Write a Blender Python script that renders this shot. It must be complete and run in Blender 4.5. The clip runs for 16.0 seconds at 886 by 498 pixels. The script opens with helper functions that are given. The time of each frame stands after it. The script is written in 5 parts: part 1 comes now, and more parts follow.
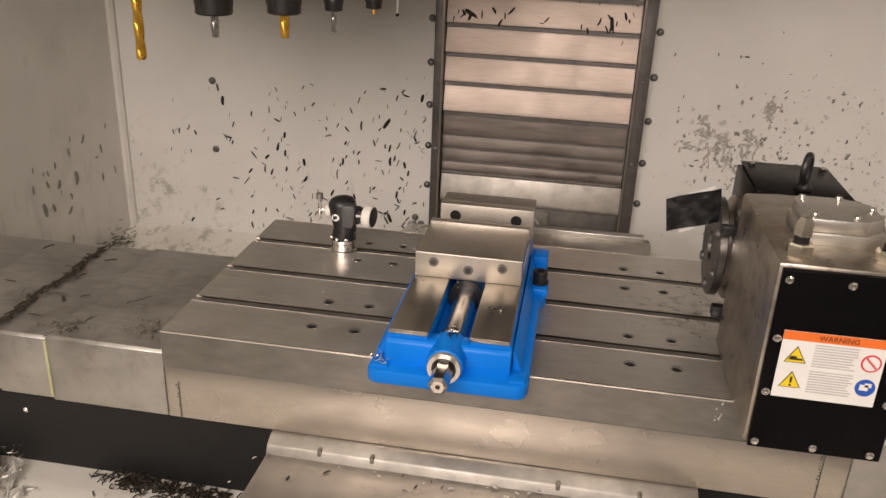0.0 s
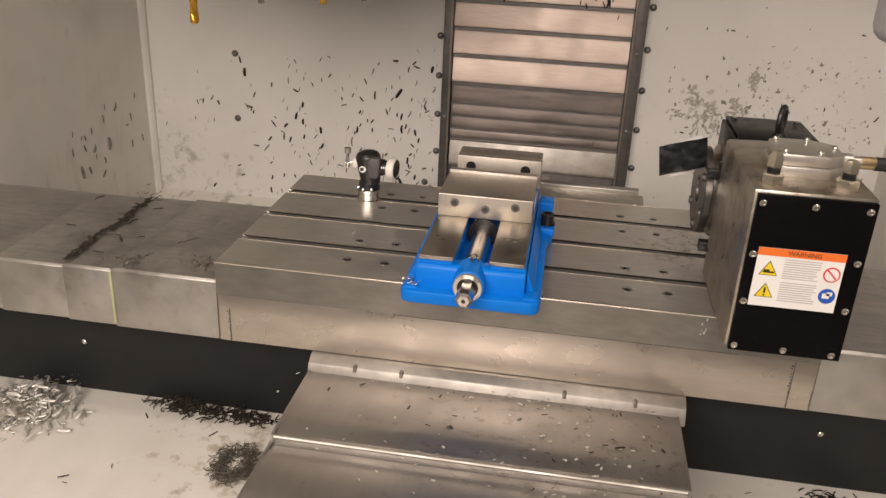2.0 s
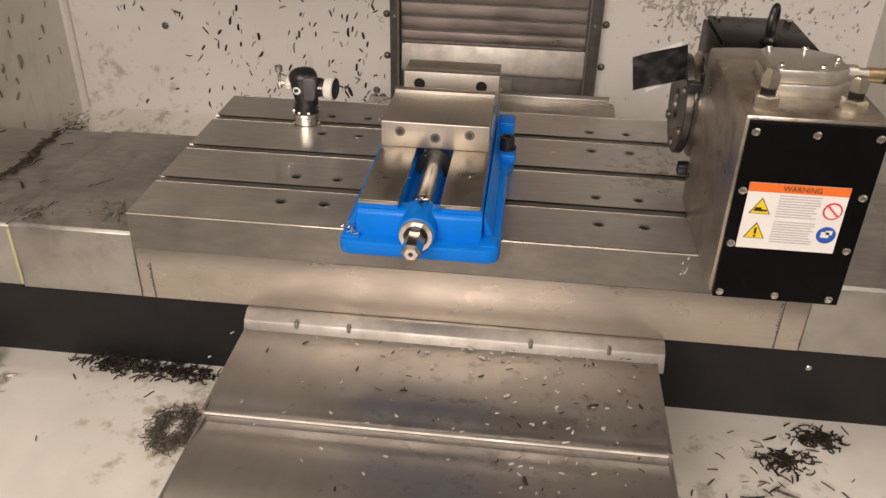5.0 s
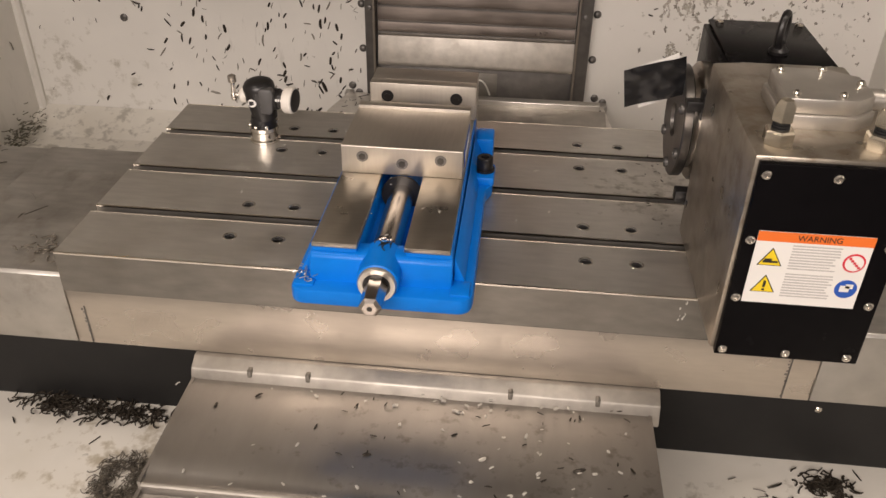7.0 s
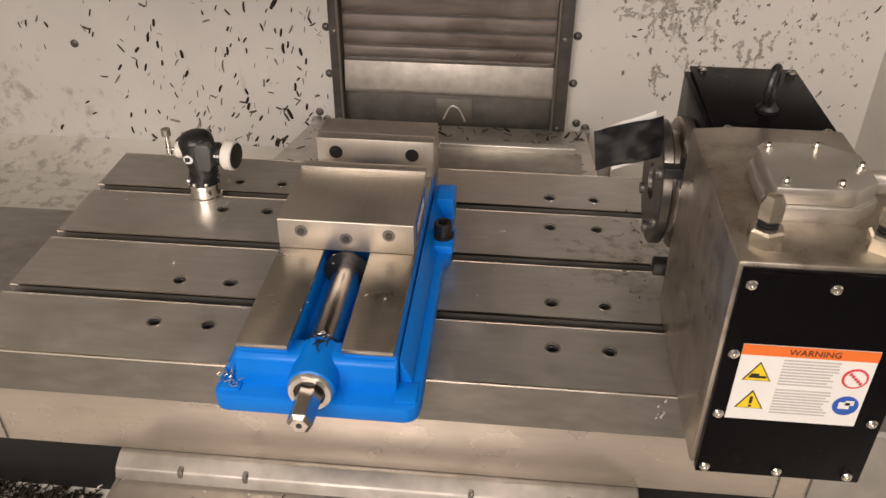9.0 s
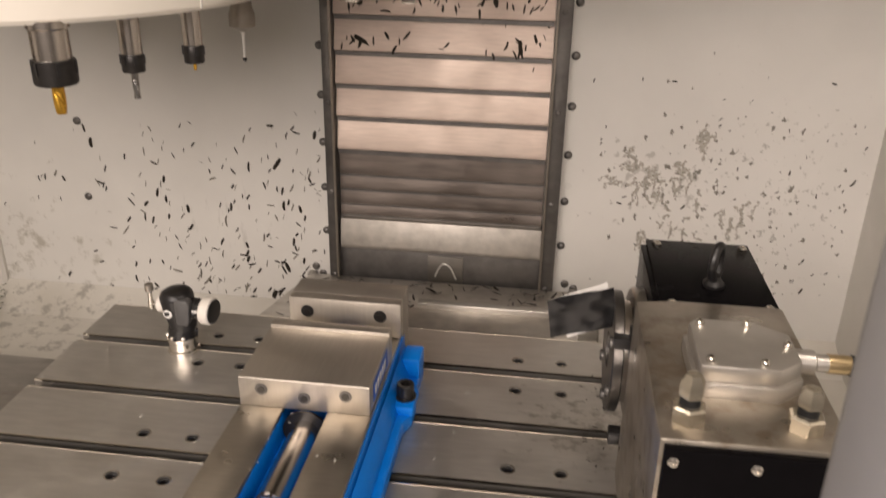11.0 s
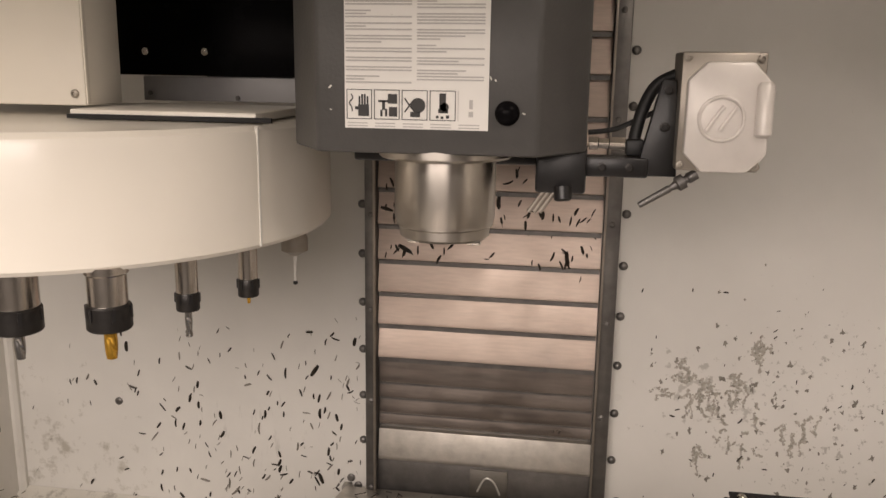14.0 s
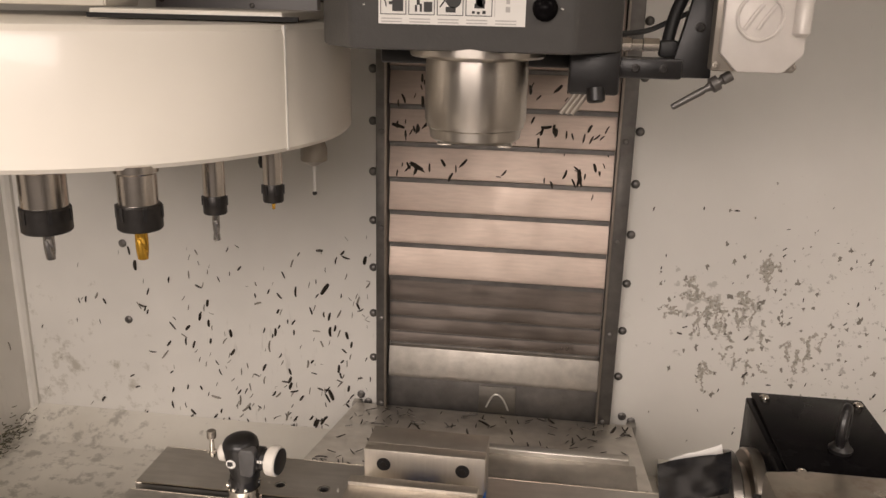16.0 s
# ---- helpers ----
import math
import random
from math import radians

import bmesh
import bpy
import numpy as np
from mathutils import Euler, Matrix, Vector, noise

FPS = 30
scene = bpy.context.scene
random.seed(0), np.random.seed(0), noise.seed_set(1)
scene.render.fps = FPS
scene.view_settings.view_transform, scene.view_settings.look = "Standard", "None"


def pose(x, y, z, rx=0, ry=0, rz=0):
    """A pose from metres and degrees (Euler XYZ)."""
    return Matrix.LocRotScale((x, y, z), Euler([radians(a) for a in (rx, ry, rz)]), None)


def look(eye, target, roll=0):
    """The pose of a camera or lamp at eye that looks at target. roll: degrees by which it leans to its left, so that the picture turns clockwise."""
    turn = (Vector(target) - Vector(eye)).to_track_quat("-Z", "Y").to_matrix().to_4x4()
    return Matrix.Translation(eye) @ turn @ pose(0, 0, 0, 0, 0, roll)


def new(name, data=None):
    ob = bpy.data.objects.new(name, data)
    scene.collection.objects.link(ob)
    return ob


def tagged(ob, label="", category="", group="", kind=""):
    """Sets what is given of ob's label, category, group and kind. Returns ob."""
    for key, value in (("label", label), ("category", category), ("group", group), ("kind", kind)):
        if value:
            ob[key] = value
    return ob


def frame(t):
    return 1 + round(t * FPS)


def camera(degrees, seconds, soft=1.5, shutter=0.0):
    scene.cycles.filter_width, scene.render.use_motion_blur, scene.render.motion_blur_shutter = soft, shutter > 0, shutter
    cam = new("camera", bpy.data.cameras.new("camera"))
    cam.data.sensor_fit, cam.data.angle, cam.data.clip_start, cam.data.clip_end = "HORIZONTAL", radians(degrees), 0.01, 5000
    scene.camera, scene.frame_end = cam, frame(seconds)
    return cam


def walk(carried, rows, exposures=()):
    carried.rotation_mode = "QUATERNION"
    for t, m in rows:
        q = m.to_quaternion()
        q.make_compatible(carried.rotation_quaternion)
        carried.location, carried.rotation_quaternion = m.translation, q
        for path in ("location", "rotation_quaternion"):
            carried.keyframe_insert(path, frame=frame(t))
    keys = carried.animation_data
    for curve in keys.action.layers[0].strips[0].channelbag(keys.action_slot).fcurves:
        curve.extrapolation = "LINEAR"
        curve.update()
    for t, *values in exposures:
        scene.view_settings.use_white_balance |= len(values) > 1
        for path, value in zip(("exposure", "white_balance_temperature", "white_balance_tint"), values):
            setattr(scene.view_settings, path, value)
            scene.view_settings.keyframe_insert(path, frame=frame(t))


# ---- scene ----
cam = camera(56.11, 16.0, soft=1.45, shutter=0.3)
PATH = [
    (0.0, look((0.130, -0.940, 0.561), (-0.0549, 0.2462, 0.0615), 2.42)),
    (0.5, look((0.126, -0.992, 0.554), (-0.0526, 0.1960, 0.0565), 2.53)),
    (1.0, look((0.119, -1.040, 0.549), (-0.0534, 0.1466, 0.0475), 2.74)),
    (1.5, look((0.118, -1.080, 0.554), (-0.0554, 0.1021, 0.0412), 2.49)),
    (2.0, look((0.115, -1.122, 0.550), (-0.0547, 0.0598, 0.0363), 2.68)),
    (2.5, look((0.117, -1.131, 0.553), (-0.0542, 0.0466, 0.0294), 2.52)),
    (3.0, look((0.121, -1.121, 0.549), (-0.0415, 0.0503, 0.0101), 2.57)),
    (3.5, look((0.126, -1.090, 0.548), (-0.0289, 0.0624, -0.0333), 2.23)),
    (4.0, look((0.122, -1.085, 0.541), (-0.0113, 0.0505, -0.0783), 2.07)),
    (4.2, look((0.120, -1.058, 0.542), (-0.0043, 0.0725, -0.0883), 2.02)),
    (6.5, look((0.138, -0.829, 0.559), (0.0305, 0.2557, -0.1486), 0.94)),
    (7.0, look((0.141, -0.788, 0.559), (0.0378, 0.2974, -0.1501), 1.05)),
    (7.5, look((0.148, -0.727, 0.564), (0.0405, 0.3517, -0.1543), 0.75)),
    (8.0, look((0.154, -0.680, 0.565), (0.0482, 0.3967, -0.1555), 0.51)),
    (8.5, look((0.160, -0.647, 0.569), (0.0617, 0.4318, -0.1494), 0.54)),
    (8.7, look((0.166, -0.630, 0.579), (0.0683, 0.4425, -0.1489), 0.38)),
    (10.8, look((0.262, -0.638, 0.602), (0.1246, 0.5304, 0.0489), 1.24)),
    (11.0, look((0.253, -0.640, 0.618), (0.1038, 0.5411, 0.0961), 1.03)),
    (11.5, look((0.227, -0.623, 0.673), (0.0558, 0.5986, 0.2612), 0.73)),
    (12.0, look((0.207, -0.607, 0.691), (0.0219, 0.6362, 0.3590), 0.85)),
    (12.5, look((0.192, -0.586, 0.693), (0.0028, 0.6696, 0.4132), 1.03)),
    (13.0, look((0.191, -0.577, 0.691), (0.0007, 0.6831, 0.4318), 1.15)),
    (13.5, look((0.193, -0.576, 0.691), (0.0037, 0.6833, 0.4316), 1.09)),
    (14.0, look((0.189, -0.571, 0.685), (-0.0036, 0.6843, 0.4092), 0.85)),
    (14.5, look((0.189, -0.563, 0.659), (-0.0070, 0.6854, 0.3550), 0.71)),
    (15.0, look((0.185, -0.565, 0.643), (-0.0100, 0.6769, 0.3136), 0.74)),
    (15.5, look((0.159, -0.577, 0.650), (-0.0251, 0.6612, 0.3000), 0.98)),
    (16.0, look((0.144, -0.585, 0.647), (-0.0251, 0.6495, 0.2754), 1.27)),
]
EXPO = 0.0
LAMP_L, LAMP_R, LAMP_S = 4.0, 4.4, 96.0
DOOR_X = 0.322
HEAD_DZ = 0.18
walk(cam, PATH, exposures=[(0.0, EXPO - 0.03), (8.5, EXPO), (10.8, EXPO + 0.14), (11.5, EXPO + 0.12), (12.5, EXPO + 0.04), (13.5, EXPO), (16.0, EXPO)])

# ---- world and lamps ----
world = bpy.data.worlds.new("world")
scene.world = world
world.use_nodes = True
world.node_tree.nodes["Background"].inputs[0].default_value = (0.9, 0.95, 1.0, 1)
world.node_tree.nodes["Background"].inputs[1].default_value = 0.05


def area_lamp(name, eye, target, sx, sy, watts, colour):
    d = bpy.data.lights.new(name, "AREA")
    d.shape, d.size, d.size_y, d.energy, d.color = "RECTANGLE", sx, sy, watts, colour
    ob = new(name, d)
    ob.matrix_world = look(eye, target)
    return ob


WARM = (1.0, 0.86, 0.75)
area_lamp("work_lamp_left", (-0.62, -0.36, 1.27), (-0.25, 0.28, 0.0), 0.50, 0.10, LAMP_L, WARM)
area_lamp("work_lamp_right", (0.60, -0.36, 1.27), (0.20, 0.10, 0.0), 0.50, 0.10, LAMP_R, WARM)
# unseen lamp added out front to stand for light from the shop
area_lamp("added_front_light", (-0.38, -2.5, 1.42), (0.05, 0.5, 0.25), 2.4, 1.0, LAMP_S, (1.0, 0.865, 0.79))


# ---- materials ----
def material(name, colour, rough=0.5, metal=0.0, grain=0.0, grain_scale=60.0, stain=0.0, stain_scale=6.0,
             stain_colour=(0.1, 0.09, 0.07), bump=0.0, bump_scale=250.0, stretch=(1, 1, 1), rough_var=0.0, coat=0.0, vary=0.0, spec=0.5):
    m = bpy.data.materials.new(name)
    m.use_nodes = True
    nt = m.node_tree
    n, l = nt.nodes, nt.links
    p = n["Principled BSDF"]
    p.inputs["Roughness"].default_value = rough
    p.inputs["Metallic"].default_value = metal
    p.inputs["Coat Weight"].default_value = coat
    p.inputs["Specular IOR Level"].default_value = spec
    geo = n.new("ShaderNodeNewGeometry")
    mp = n.new("ShaderNodeMapping")
    mp.inputs["Scale"].default_value = stretch
    l.new(geo.outputs["Position"], mp.inputs["Vector"])

    def tex(scale, detail=4.0, raw=False):
        t = n.new("ShaderNodeTexNoise")
        t.inputs["Scale"].default_value = scale
        t.inputs["Detail"].default_value = detail
        l.new((geo.outputs["Position"] if raw else mp.outputs["Vector"]), t.inputs["Vector"])
        return t.outputs["Fac"]

    def ramp(src, lo, hi, a, b):
        r = n.new("ShaderNodeMapRange")
        r.inputs["From Min"].default_value, r.inputs["From Max"].default_value = lo, hi
        r.inputs["To Min"].default_value, r.inputs["To Max"].default_value = a, b
        l.new(src, r.inputs["Value"])
        return r.outputs["Result"]

    def mix(fac, a, b):
        x = n.new("ShaderNodeMix")
        x.data_type = "RGBA"
        l.new(fac, x.inputs[0])
        for k, v in ((6, a), (7, b)):
            if isinstance(v, tuple):
                x.inputs[k].default_value = (*v, 1)
            else:
                l.new(v, x.inputs[k])
        return x.outputs[2]

    col = None
    if grain:
        dark = tuple(c * (1 - grain) for c in colour)
        light = tuple(min(1, c * (1 + grain * 0.6)) for c in colour)
        col = mix(ramp(tex(grain_scale), 0.3, 0.7, 0, 1), dark, light)
    if vary:
        info = n.new("ShaderNodeObjectInfo")
        col = mix(info.outputs["Random"], tuple(c * (1 - vary) for c in colour), tuple(min(1, c * (1 + vary)) for c in colour))
    if stain:
        col = mix(ramp(tex(stain_scale, 8.0, True), 0.52, 0.78, 0, stain), col or colour, stain_colour)
    if col:
        l.new(col, p.inputs["Base Color"])
    else:
        p.inputs["Base Color"].default_value = (*colour, 1)
    if rough_var:
        l.new(ramp(tex(stain_scale * 2.3, 6.0, True), 0.3, 0.7, max(0.03, rough - rough_var), rough + rough_var), p.inputs["Roughness"])
    if bump:
        b = n.new("ShaderNodeBump")
        b.inputs["Strength"].default_value = bump
        b.inputs["Distance"].default_value = 0.002
        l.new(tex(bump_scale), b.inputs["Height"])
        l.new(b.outputs["Normal"], p.inputs["Normal"])
    return m


M_WALL = material("wall_paint", (0.70, 0.675, 0.625), 0.42, 0, 0.05, 9, 0.30, 5.5, (0.36, 0.34, 0.29), 0.10, 90, rough_var=0.10)
M_PAN = material("pan_paint", (0.74, 0.71, 0.64), 0.40, 0, 0.06, 14, 0.45, 7.0, (0.42, 0.38, 0.30), 0.12, 70, rough_var=0.12)
M_TABLE = material("ground_iron", (0.66, 0.635, 0.59), 0.41, 0.90, 0.08, 24, 0.45, 7.0, (0.42, 0.39, 0.345), 0.06, 260, (1, 5, 1), 0.10)
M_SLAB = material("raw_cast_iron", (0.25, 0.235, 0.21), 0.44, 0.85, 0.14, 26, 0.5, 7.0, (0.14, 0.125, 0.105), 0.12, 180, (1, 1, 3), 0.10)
M_WING = material("wing_steel", (0.46, 0.44, 0.405), 0.42, 0.85, 0.14, 22, 0.45, 7.0, (0.20, 0.175, 0.15), 0.12, 160, (1, 4, 1), 0.10)
M_FACE = material("machined_front", (0.55, 0.495, 0.43), 0.30, 0.85, 0.05, 30, 0.35, 6.0, (0.36, 0.31, 0.25), 0.05, 200, (1, 1, 5), 0.07)
M_COVER = material("stainless_cover", (0.60, 0.50, 0.43), 0.54, 0.92, 0.08, 26, 0.45, 5.0, (0.30, 0.26, 0.225), 0.07, 180, (1, 8, 8), 0.08)
M_YCOV = material("stainless_front", (0.35, 0.33, 0.305), 0.39, 0.93, 0.05, 16, 0.45, 6.0, (0.20, 0.185, 0.16), 0.02, 180, (4, 1, 4), 0.08)
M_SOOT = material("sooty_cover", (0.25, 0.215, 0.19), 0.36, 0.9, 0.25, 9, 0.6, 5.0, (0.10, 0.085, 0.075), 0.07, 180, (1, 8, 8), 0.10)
M_BODY = material("indexer_body", (0.43, 0.385, 0.32), 0.36, 0.88, 0.18, 22, 0.75, 11, (0.19, 0.135, 0.085), 0.16, 120, rough_var=0.12)
M_RAIL = material("rail_steel", (0.20, 0.19, 0.18), 0.45, 0.8, 0.2, 40, 0.4, 14, (0.07, 0.06, 0.05), 0.1, 200)
M_VSTEEL = material("vise_steel", (0.56, 0.515, 0.45), 0.44, 0.92, 0.05, 30, 0.22, 9, (0.46, 0.40, 0.32), 0.05, 300, (9, 1, 1), 0.05)
M_VBED = material("vise_bed_steel", (0.44, 0.405, 0.35), 0.33, 0.95, 0.06, 30, 0.65, 13, (0.27, 0.215, 0.15), 0.06, 300, (1, 9, 1), 0.07)
M_BLUE = material("blue_paint", (0.001, 0.185, 0.70), 0.36, 0, 0.05, 40, 0.15, 18, (0.003, 0.09, 0.38), 0.08, 120, coat=0.0, spec=0.28)
M_BLACK = material("black_oxide", (0.013, 0.012, 0.012), 0.35, 0, 0.2, 80, 0, 6, bump=0.05)
M_BLKPANEL = material("black_panel", (0.005, 0.0045, 0.005), 0.24, 0, 0.1, 60, 0.4, 9, (0.010, 0.009, 0.008), 0.02, rough_var=0.05, spec=0.04)
M_CAST = material("cast_body", (0.36, 0.325, 0.28), 0.42, 0.75, 0.12, 30, 0.45, 10, (0.20, 0.165, 0.13), 0.12, 160, rough_var=0.08)
M_ALU = material("aluminium", (0.60, 0.57, 0.52), 0.35, 0.85, 0.08, 40, 0.3, 14, (0.36, 0.33, 0.29), 0.08, 220)
M_CHROME = material("bright_steel", (0.72, 0.68, 0.62), 0.18, 1.0, 0.05, 60, 0.15, 30, (0.4, 0.36, 0.3))
M_HOLD = material("holder_steel", (0.58, 0.53, 0.48), 0.24, 1.0, 0.06, 50, 0.25, 25, (0.36, 0.30, 0.25))
M_COLLAR = material("collet_nut", (0.035, 0.032, 0.03), 0.38, 0.6, 0.25, 90, 0, 6, bump=0.1)
M_GOLD = material("tin_coating", (0.82, 0.47, 0.07), 0.26, 0.95, 0.12, 80)
M_CARB = material("carbide", (0.40, 0.39, 0.38), 0.22, 1.0, 0.15, 80)
M_BEIGE = material("beige_enamel", (0.79, 0.745, 0.66), 0.30, 0, 0.03, 8, 0.12, 9, (0.68, 0.62, 0.52), 0.06, 60, coat=0.2)
M_HEAD = material("charcoal_enamel", (0.072, 0.069, 0.066), 0.42, 0, 0.08, 30, 0.2, 12, (0.10, 0.095, 0.085), 0.18, 260)
M_SPIN = material("spindle_steel", (0.50, 0.465, 0.42), 0.29, 1.0, 0.04, 30, 0.25, 14, (0.36, 0.315, 0.265))
spin_nodes = M_SPIN.node_tree
spin_nodes.nodes["Principled BSDF"].inputs["Anisotropic"].default_value = 0.8
spin_nodes.nodes["Principled BSDF"].inputs["Anisotropic Rotation"].default_value = 0.25
round_grain = spin_nodes.nodes.new("ShaderNodeTangent")
round_grain.direction_type, round_grain.axis = "RADIAL", "Z"
spin_nodes.links.new(round_grain.outputs["Tangent"], spin_nodes.nodes["Principled BSDF"].inputs["Tangent"])
M_SILVER = material("silver_paint", (0.66, 0.62, 0.58), 0.36, 0.15, 0.04, 40, 0.15, 22, (0.40, 0.36, 0.32), 0.08, 200)
M_WHITE = material("white_vinyl", (0.80, 0.78, 0.74), 0.38, 0, 0.02, 30, 0.12, 25, (0.62, 0.58, 0.5))
M_ORANGE = material("orange_ink", (0.80, 0.17, 0.025), 0.4)
M_YELLOW = material("yellow_ink", (0.82, 0.60, 0.02), 0.4)
M_RED = material("red_ink", (0.62, 0.03, 0.05), 0.4)
M_INKBLUE = material("blue_ink", (0.02, 0.09, 0.42), 0.4)
M_INK = material("black_ink", (0.02, 0.018, 0.016), 0.45)
M_PALE_INK = material("pale_ink", (0.48, 0.46, 0.44), 0.45)
M_GREY_INK = material("grey_ink", (0.47, 0.45, 0.435), 0.45)
M_RUBBER = material("rubber", (0.016, 0.016, 0.016), 0.5, 0, 0.2, 70)
M_BRASS = material("brass", (0.62, 0.48, 0.27), 0.3, 0.9, 0.15, 60)
M_CHIP = material("steel_chip", (0.05, 0.042, 0.034), 0.35, 0.6, 0.4, 120)
M_CHIPB = material("bright_chip", (0.66, 0.64, 0.59), 0.5, 0.6)
M_GRIME = material("coolant_grime", (0.24, 0.22, 0.185), 0.5, 0, 0.35, 90)
M_FILM = material("dried_coolant", (0.43, 0.40, 0.345), 0.35, 0, 0.35, 150)
M_OLIVE = material("olive_swarf", (0.13, 0.12, 0.075), 0.3, 0.4, 0.5, 120)
M_STRIP = material("dull_strip", (0.46, 0.43, 0.385), 0.50, 0.85, 0.16, 45, 0.55, 9, (0.26, 0.235, 0.20), 0.10, 150, (1, 1, 1), 0.10)
M_PLATED = material("zinc_plating", (0.60, 0.545, 0.44), 0.27, 0.9, 0.08, 60, 0.3, 30, (0.45, 0.36, 0.24))
M_RSHEET = material("rear_stainless", (0.62, 0.585, 0.53), 0.42, 0.85, 0.12, 30, 0.6, 12, (0.22, 0.195, 0.16), 0.06, 160, (1, 1, 1), 0.12)
M_FPLATE = material("dark_face_plate", (0.16, 0.15, 0.14), 0.30, 0.9, 0.25, 40, 0.4, 20, (0.06, 0.05, 0.045), 0.10, 160)
M_NEST = material("chip_nest", (0.22, 0.195, 0.16), 0.38, 0.6, 0.5, 130)
M_SOOTNEST = material("black_swarf", (0.045, 0.036, 0.026), 0.5, 0.3, 0.5, 130)
M_DARK = material("shaded_base_black", (0.014, 0.0135, 0.013), 0.6, 0, 0.15, 20, 0.3, 8, (0.03, 0.027, 0.024), spec=0.3)
M_CAULK = material("sealant", (0.70, 0.68, 0.63), 0.5, 0, 0.06, 40)
M_YSEAL = material("yellow_sealant", (0.42, 0.42, 0.24), 0.5, 0, 0.1, 60)
M_TAPE = material("plastic_film", (0.008, 0.008, 0.009), 0.26, 0, 0.2, 60)
M_PAPER = material("paper", (0.78, 0.76, 0.72), 0.6, 0, 0.03, 60)
M_DOOR = material("door_enamel", (0.36, 0.355, 0.36), 0.4, 0, 0.05, 30, 0.15, 8, (0.28, 0.27, 0.26), 0.06, 100)
M_SHOP = material("shop_wall", (0.50, 0.49, 0.47), 0.7, 0, 0.08, 4, 0.2, 2, (0.35, 0.34, 0.32))
M_CONC = material("concrete", (0.30, 0.29, 0.27), 0.7, 0, 0.15, 10, 0.4, 3, (0.2, 0.19, 0.18), 0.1, 60)
M_WHITEPL = material("white_plastic", (0.74, 0.70, 0.63), 0.4, 0, 0.04, 60, 0.2, 40, (0.5, 0.46, 0.4))
M_CHEEK = material("grey_plastic", (0.085, 0.082, 0.08), 0.5, 0, 0.1, 80)
M_HOLE = material("oily_bore", (0.06, 0.055, 0.05), 0.4, 0.6, 0.2, 80)



def grimed(m, centre, reach, scale, lo, hi, amount, colour, squeeze=(1, 1, 1)):
    """Clumps of dried dirt round a spot of a surface, with a shape of their own."""
    nt = m.node_tree
    n, l = nt.nodes, nt.links
    p = n["Principled BSDF"]
    geo = n.new("ShaderNodeNewGeometry")
    mp = n.new("ShaderNodeMapping")
    mp.inputs["Scale"].default_value = squeeze
    l.new(geo.outputs["Position"], mp.inputs["Vector"])
    t = n.new("ShaderNodeTexNoise")
    t.inputs["Scale"].default_value, t.inputs["Detail"].default_value, t.inputs["Roughness"].default_value = scale, 5.0, 0.62
    l.new(mp.outputs["Vector"], t.inputs["Vector"])
    d = n.new("ShaderNodeVectorMath")
    d.operation = "DISTANCE"
    d.inputs[1].default_value = centre
    l.new(geo.outputs["Position"], d.inputs[0])
    fall = n.new("ShaderNodeMapRange")
    fall.inputs["From Min"].default_value, fall.inputs["From Max"].default_value = reach * 0.25, reach
    fall.inputs["To Min"].default_value, fall.inputs["To Max"].default_value = 0.0, 0.22
    l.new(d.outputs["Value"], fall.inputs["Value"])
    sub = n.new("ShaderNodeMath")
    sub.operation = "SUBTRACT"
    l.new(t.outputs["Fac"], sub.inputs[0])
    l.new(fall.outputs["Result"], sub.inputs[1])
    cut = n.new("ShaderNodeMapRange")
    cut.inputs["From Min"].default_value, cut.inputs["From Max"].default_value = lo, hi
    cut.inputs["To Min"].default_value, cut.inputs["To Max"].default_value = 0.0, amount
    l.new(sub.outputs["Value"], cut.inputs["Value"])
    x = n.new("ShaderNodeMix")
    x.data_type = "RGBA"
    l.new(cut.outputs["Result"], x.inputs[0])
    if p.inputs["Base Color"].links:
        l.new(p.inputs["Base Color"].links[0].from_socket, x.inputs[6])
    else:
        x.inputs[6].default_value = p.inputs["Base Color"].default_value
    x.inputs[7].default_value = (*colour, 1)
    l.new(x.outputs[2], p.inputs["Base Color"])


M_REAR = material("rear_wall_paint", (0.72, 0.70, 0.655), 0.38, 0, 0.04, 7, 0.25, 2.4, (0.58, 0.56, 0.515), 0.10, 90, rough_var=0.12)
grimed(M_REAR, (0.48, 1.076, 0.05), 0.24, 36, 0.55, 0.60, 0.55, (0.34, 0.32, 0.275))
grimed(M_REAR, (0.70, 1.076, 0.02), 0.50, 70, 0.60, 0.66, 0.55, (0.27, 0.25, 0.21))
grimed(M_REAR, (-0.45, 1.076, -0.20), 0.70, 60, 0.62, 0.70, 0.30, (0.40, 0.38, 0.34), (1, 1, 0.18))
grimed(M_REAR, (-1.0, 1.076, -0.30), 0.45, 30, 0.50, 0.66, 0.60, (0.30, 0.27, 0.20))
grimed(M_WALL, (-1.07, 0.8, -0.2), 0.65, 26, 0.54, 0.70, 0.35, (0.34, 0.32, 0.28), (1, 1, 0.3))
grimed(M_PAN, (-0.35, 0.0, -0.35), 0.35, 30, 0.52, 0.66, 0.65, (0.30, 0.24, 0.14))
grimed(M_PAN, (0.5, -0.1, -0.35), 0.35, 32, 0.54, 0.66, 0.55, (0.26, 0.23, 0.16))
grimed(M_PAN, (-0.9, 0.9, -0.35), 0.45, 34, 0.50, 0.62, 0.60, (0.28, 0.26, 0.22))
grimed(M_YCOV, (0.15, -0.15, -0.16), 0.55, 55, 0.55, 0.68, 0.55, (0.17, 0.155, 0.13))
grimed(M_WING, (-0.55, 0.1, -0.03), 0.5, 30, 0.52, 0.70, 0.45, (0.24, 0.20, 0.16), (1, 0.5, 1))
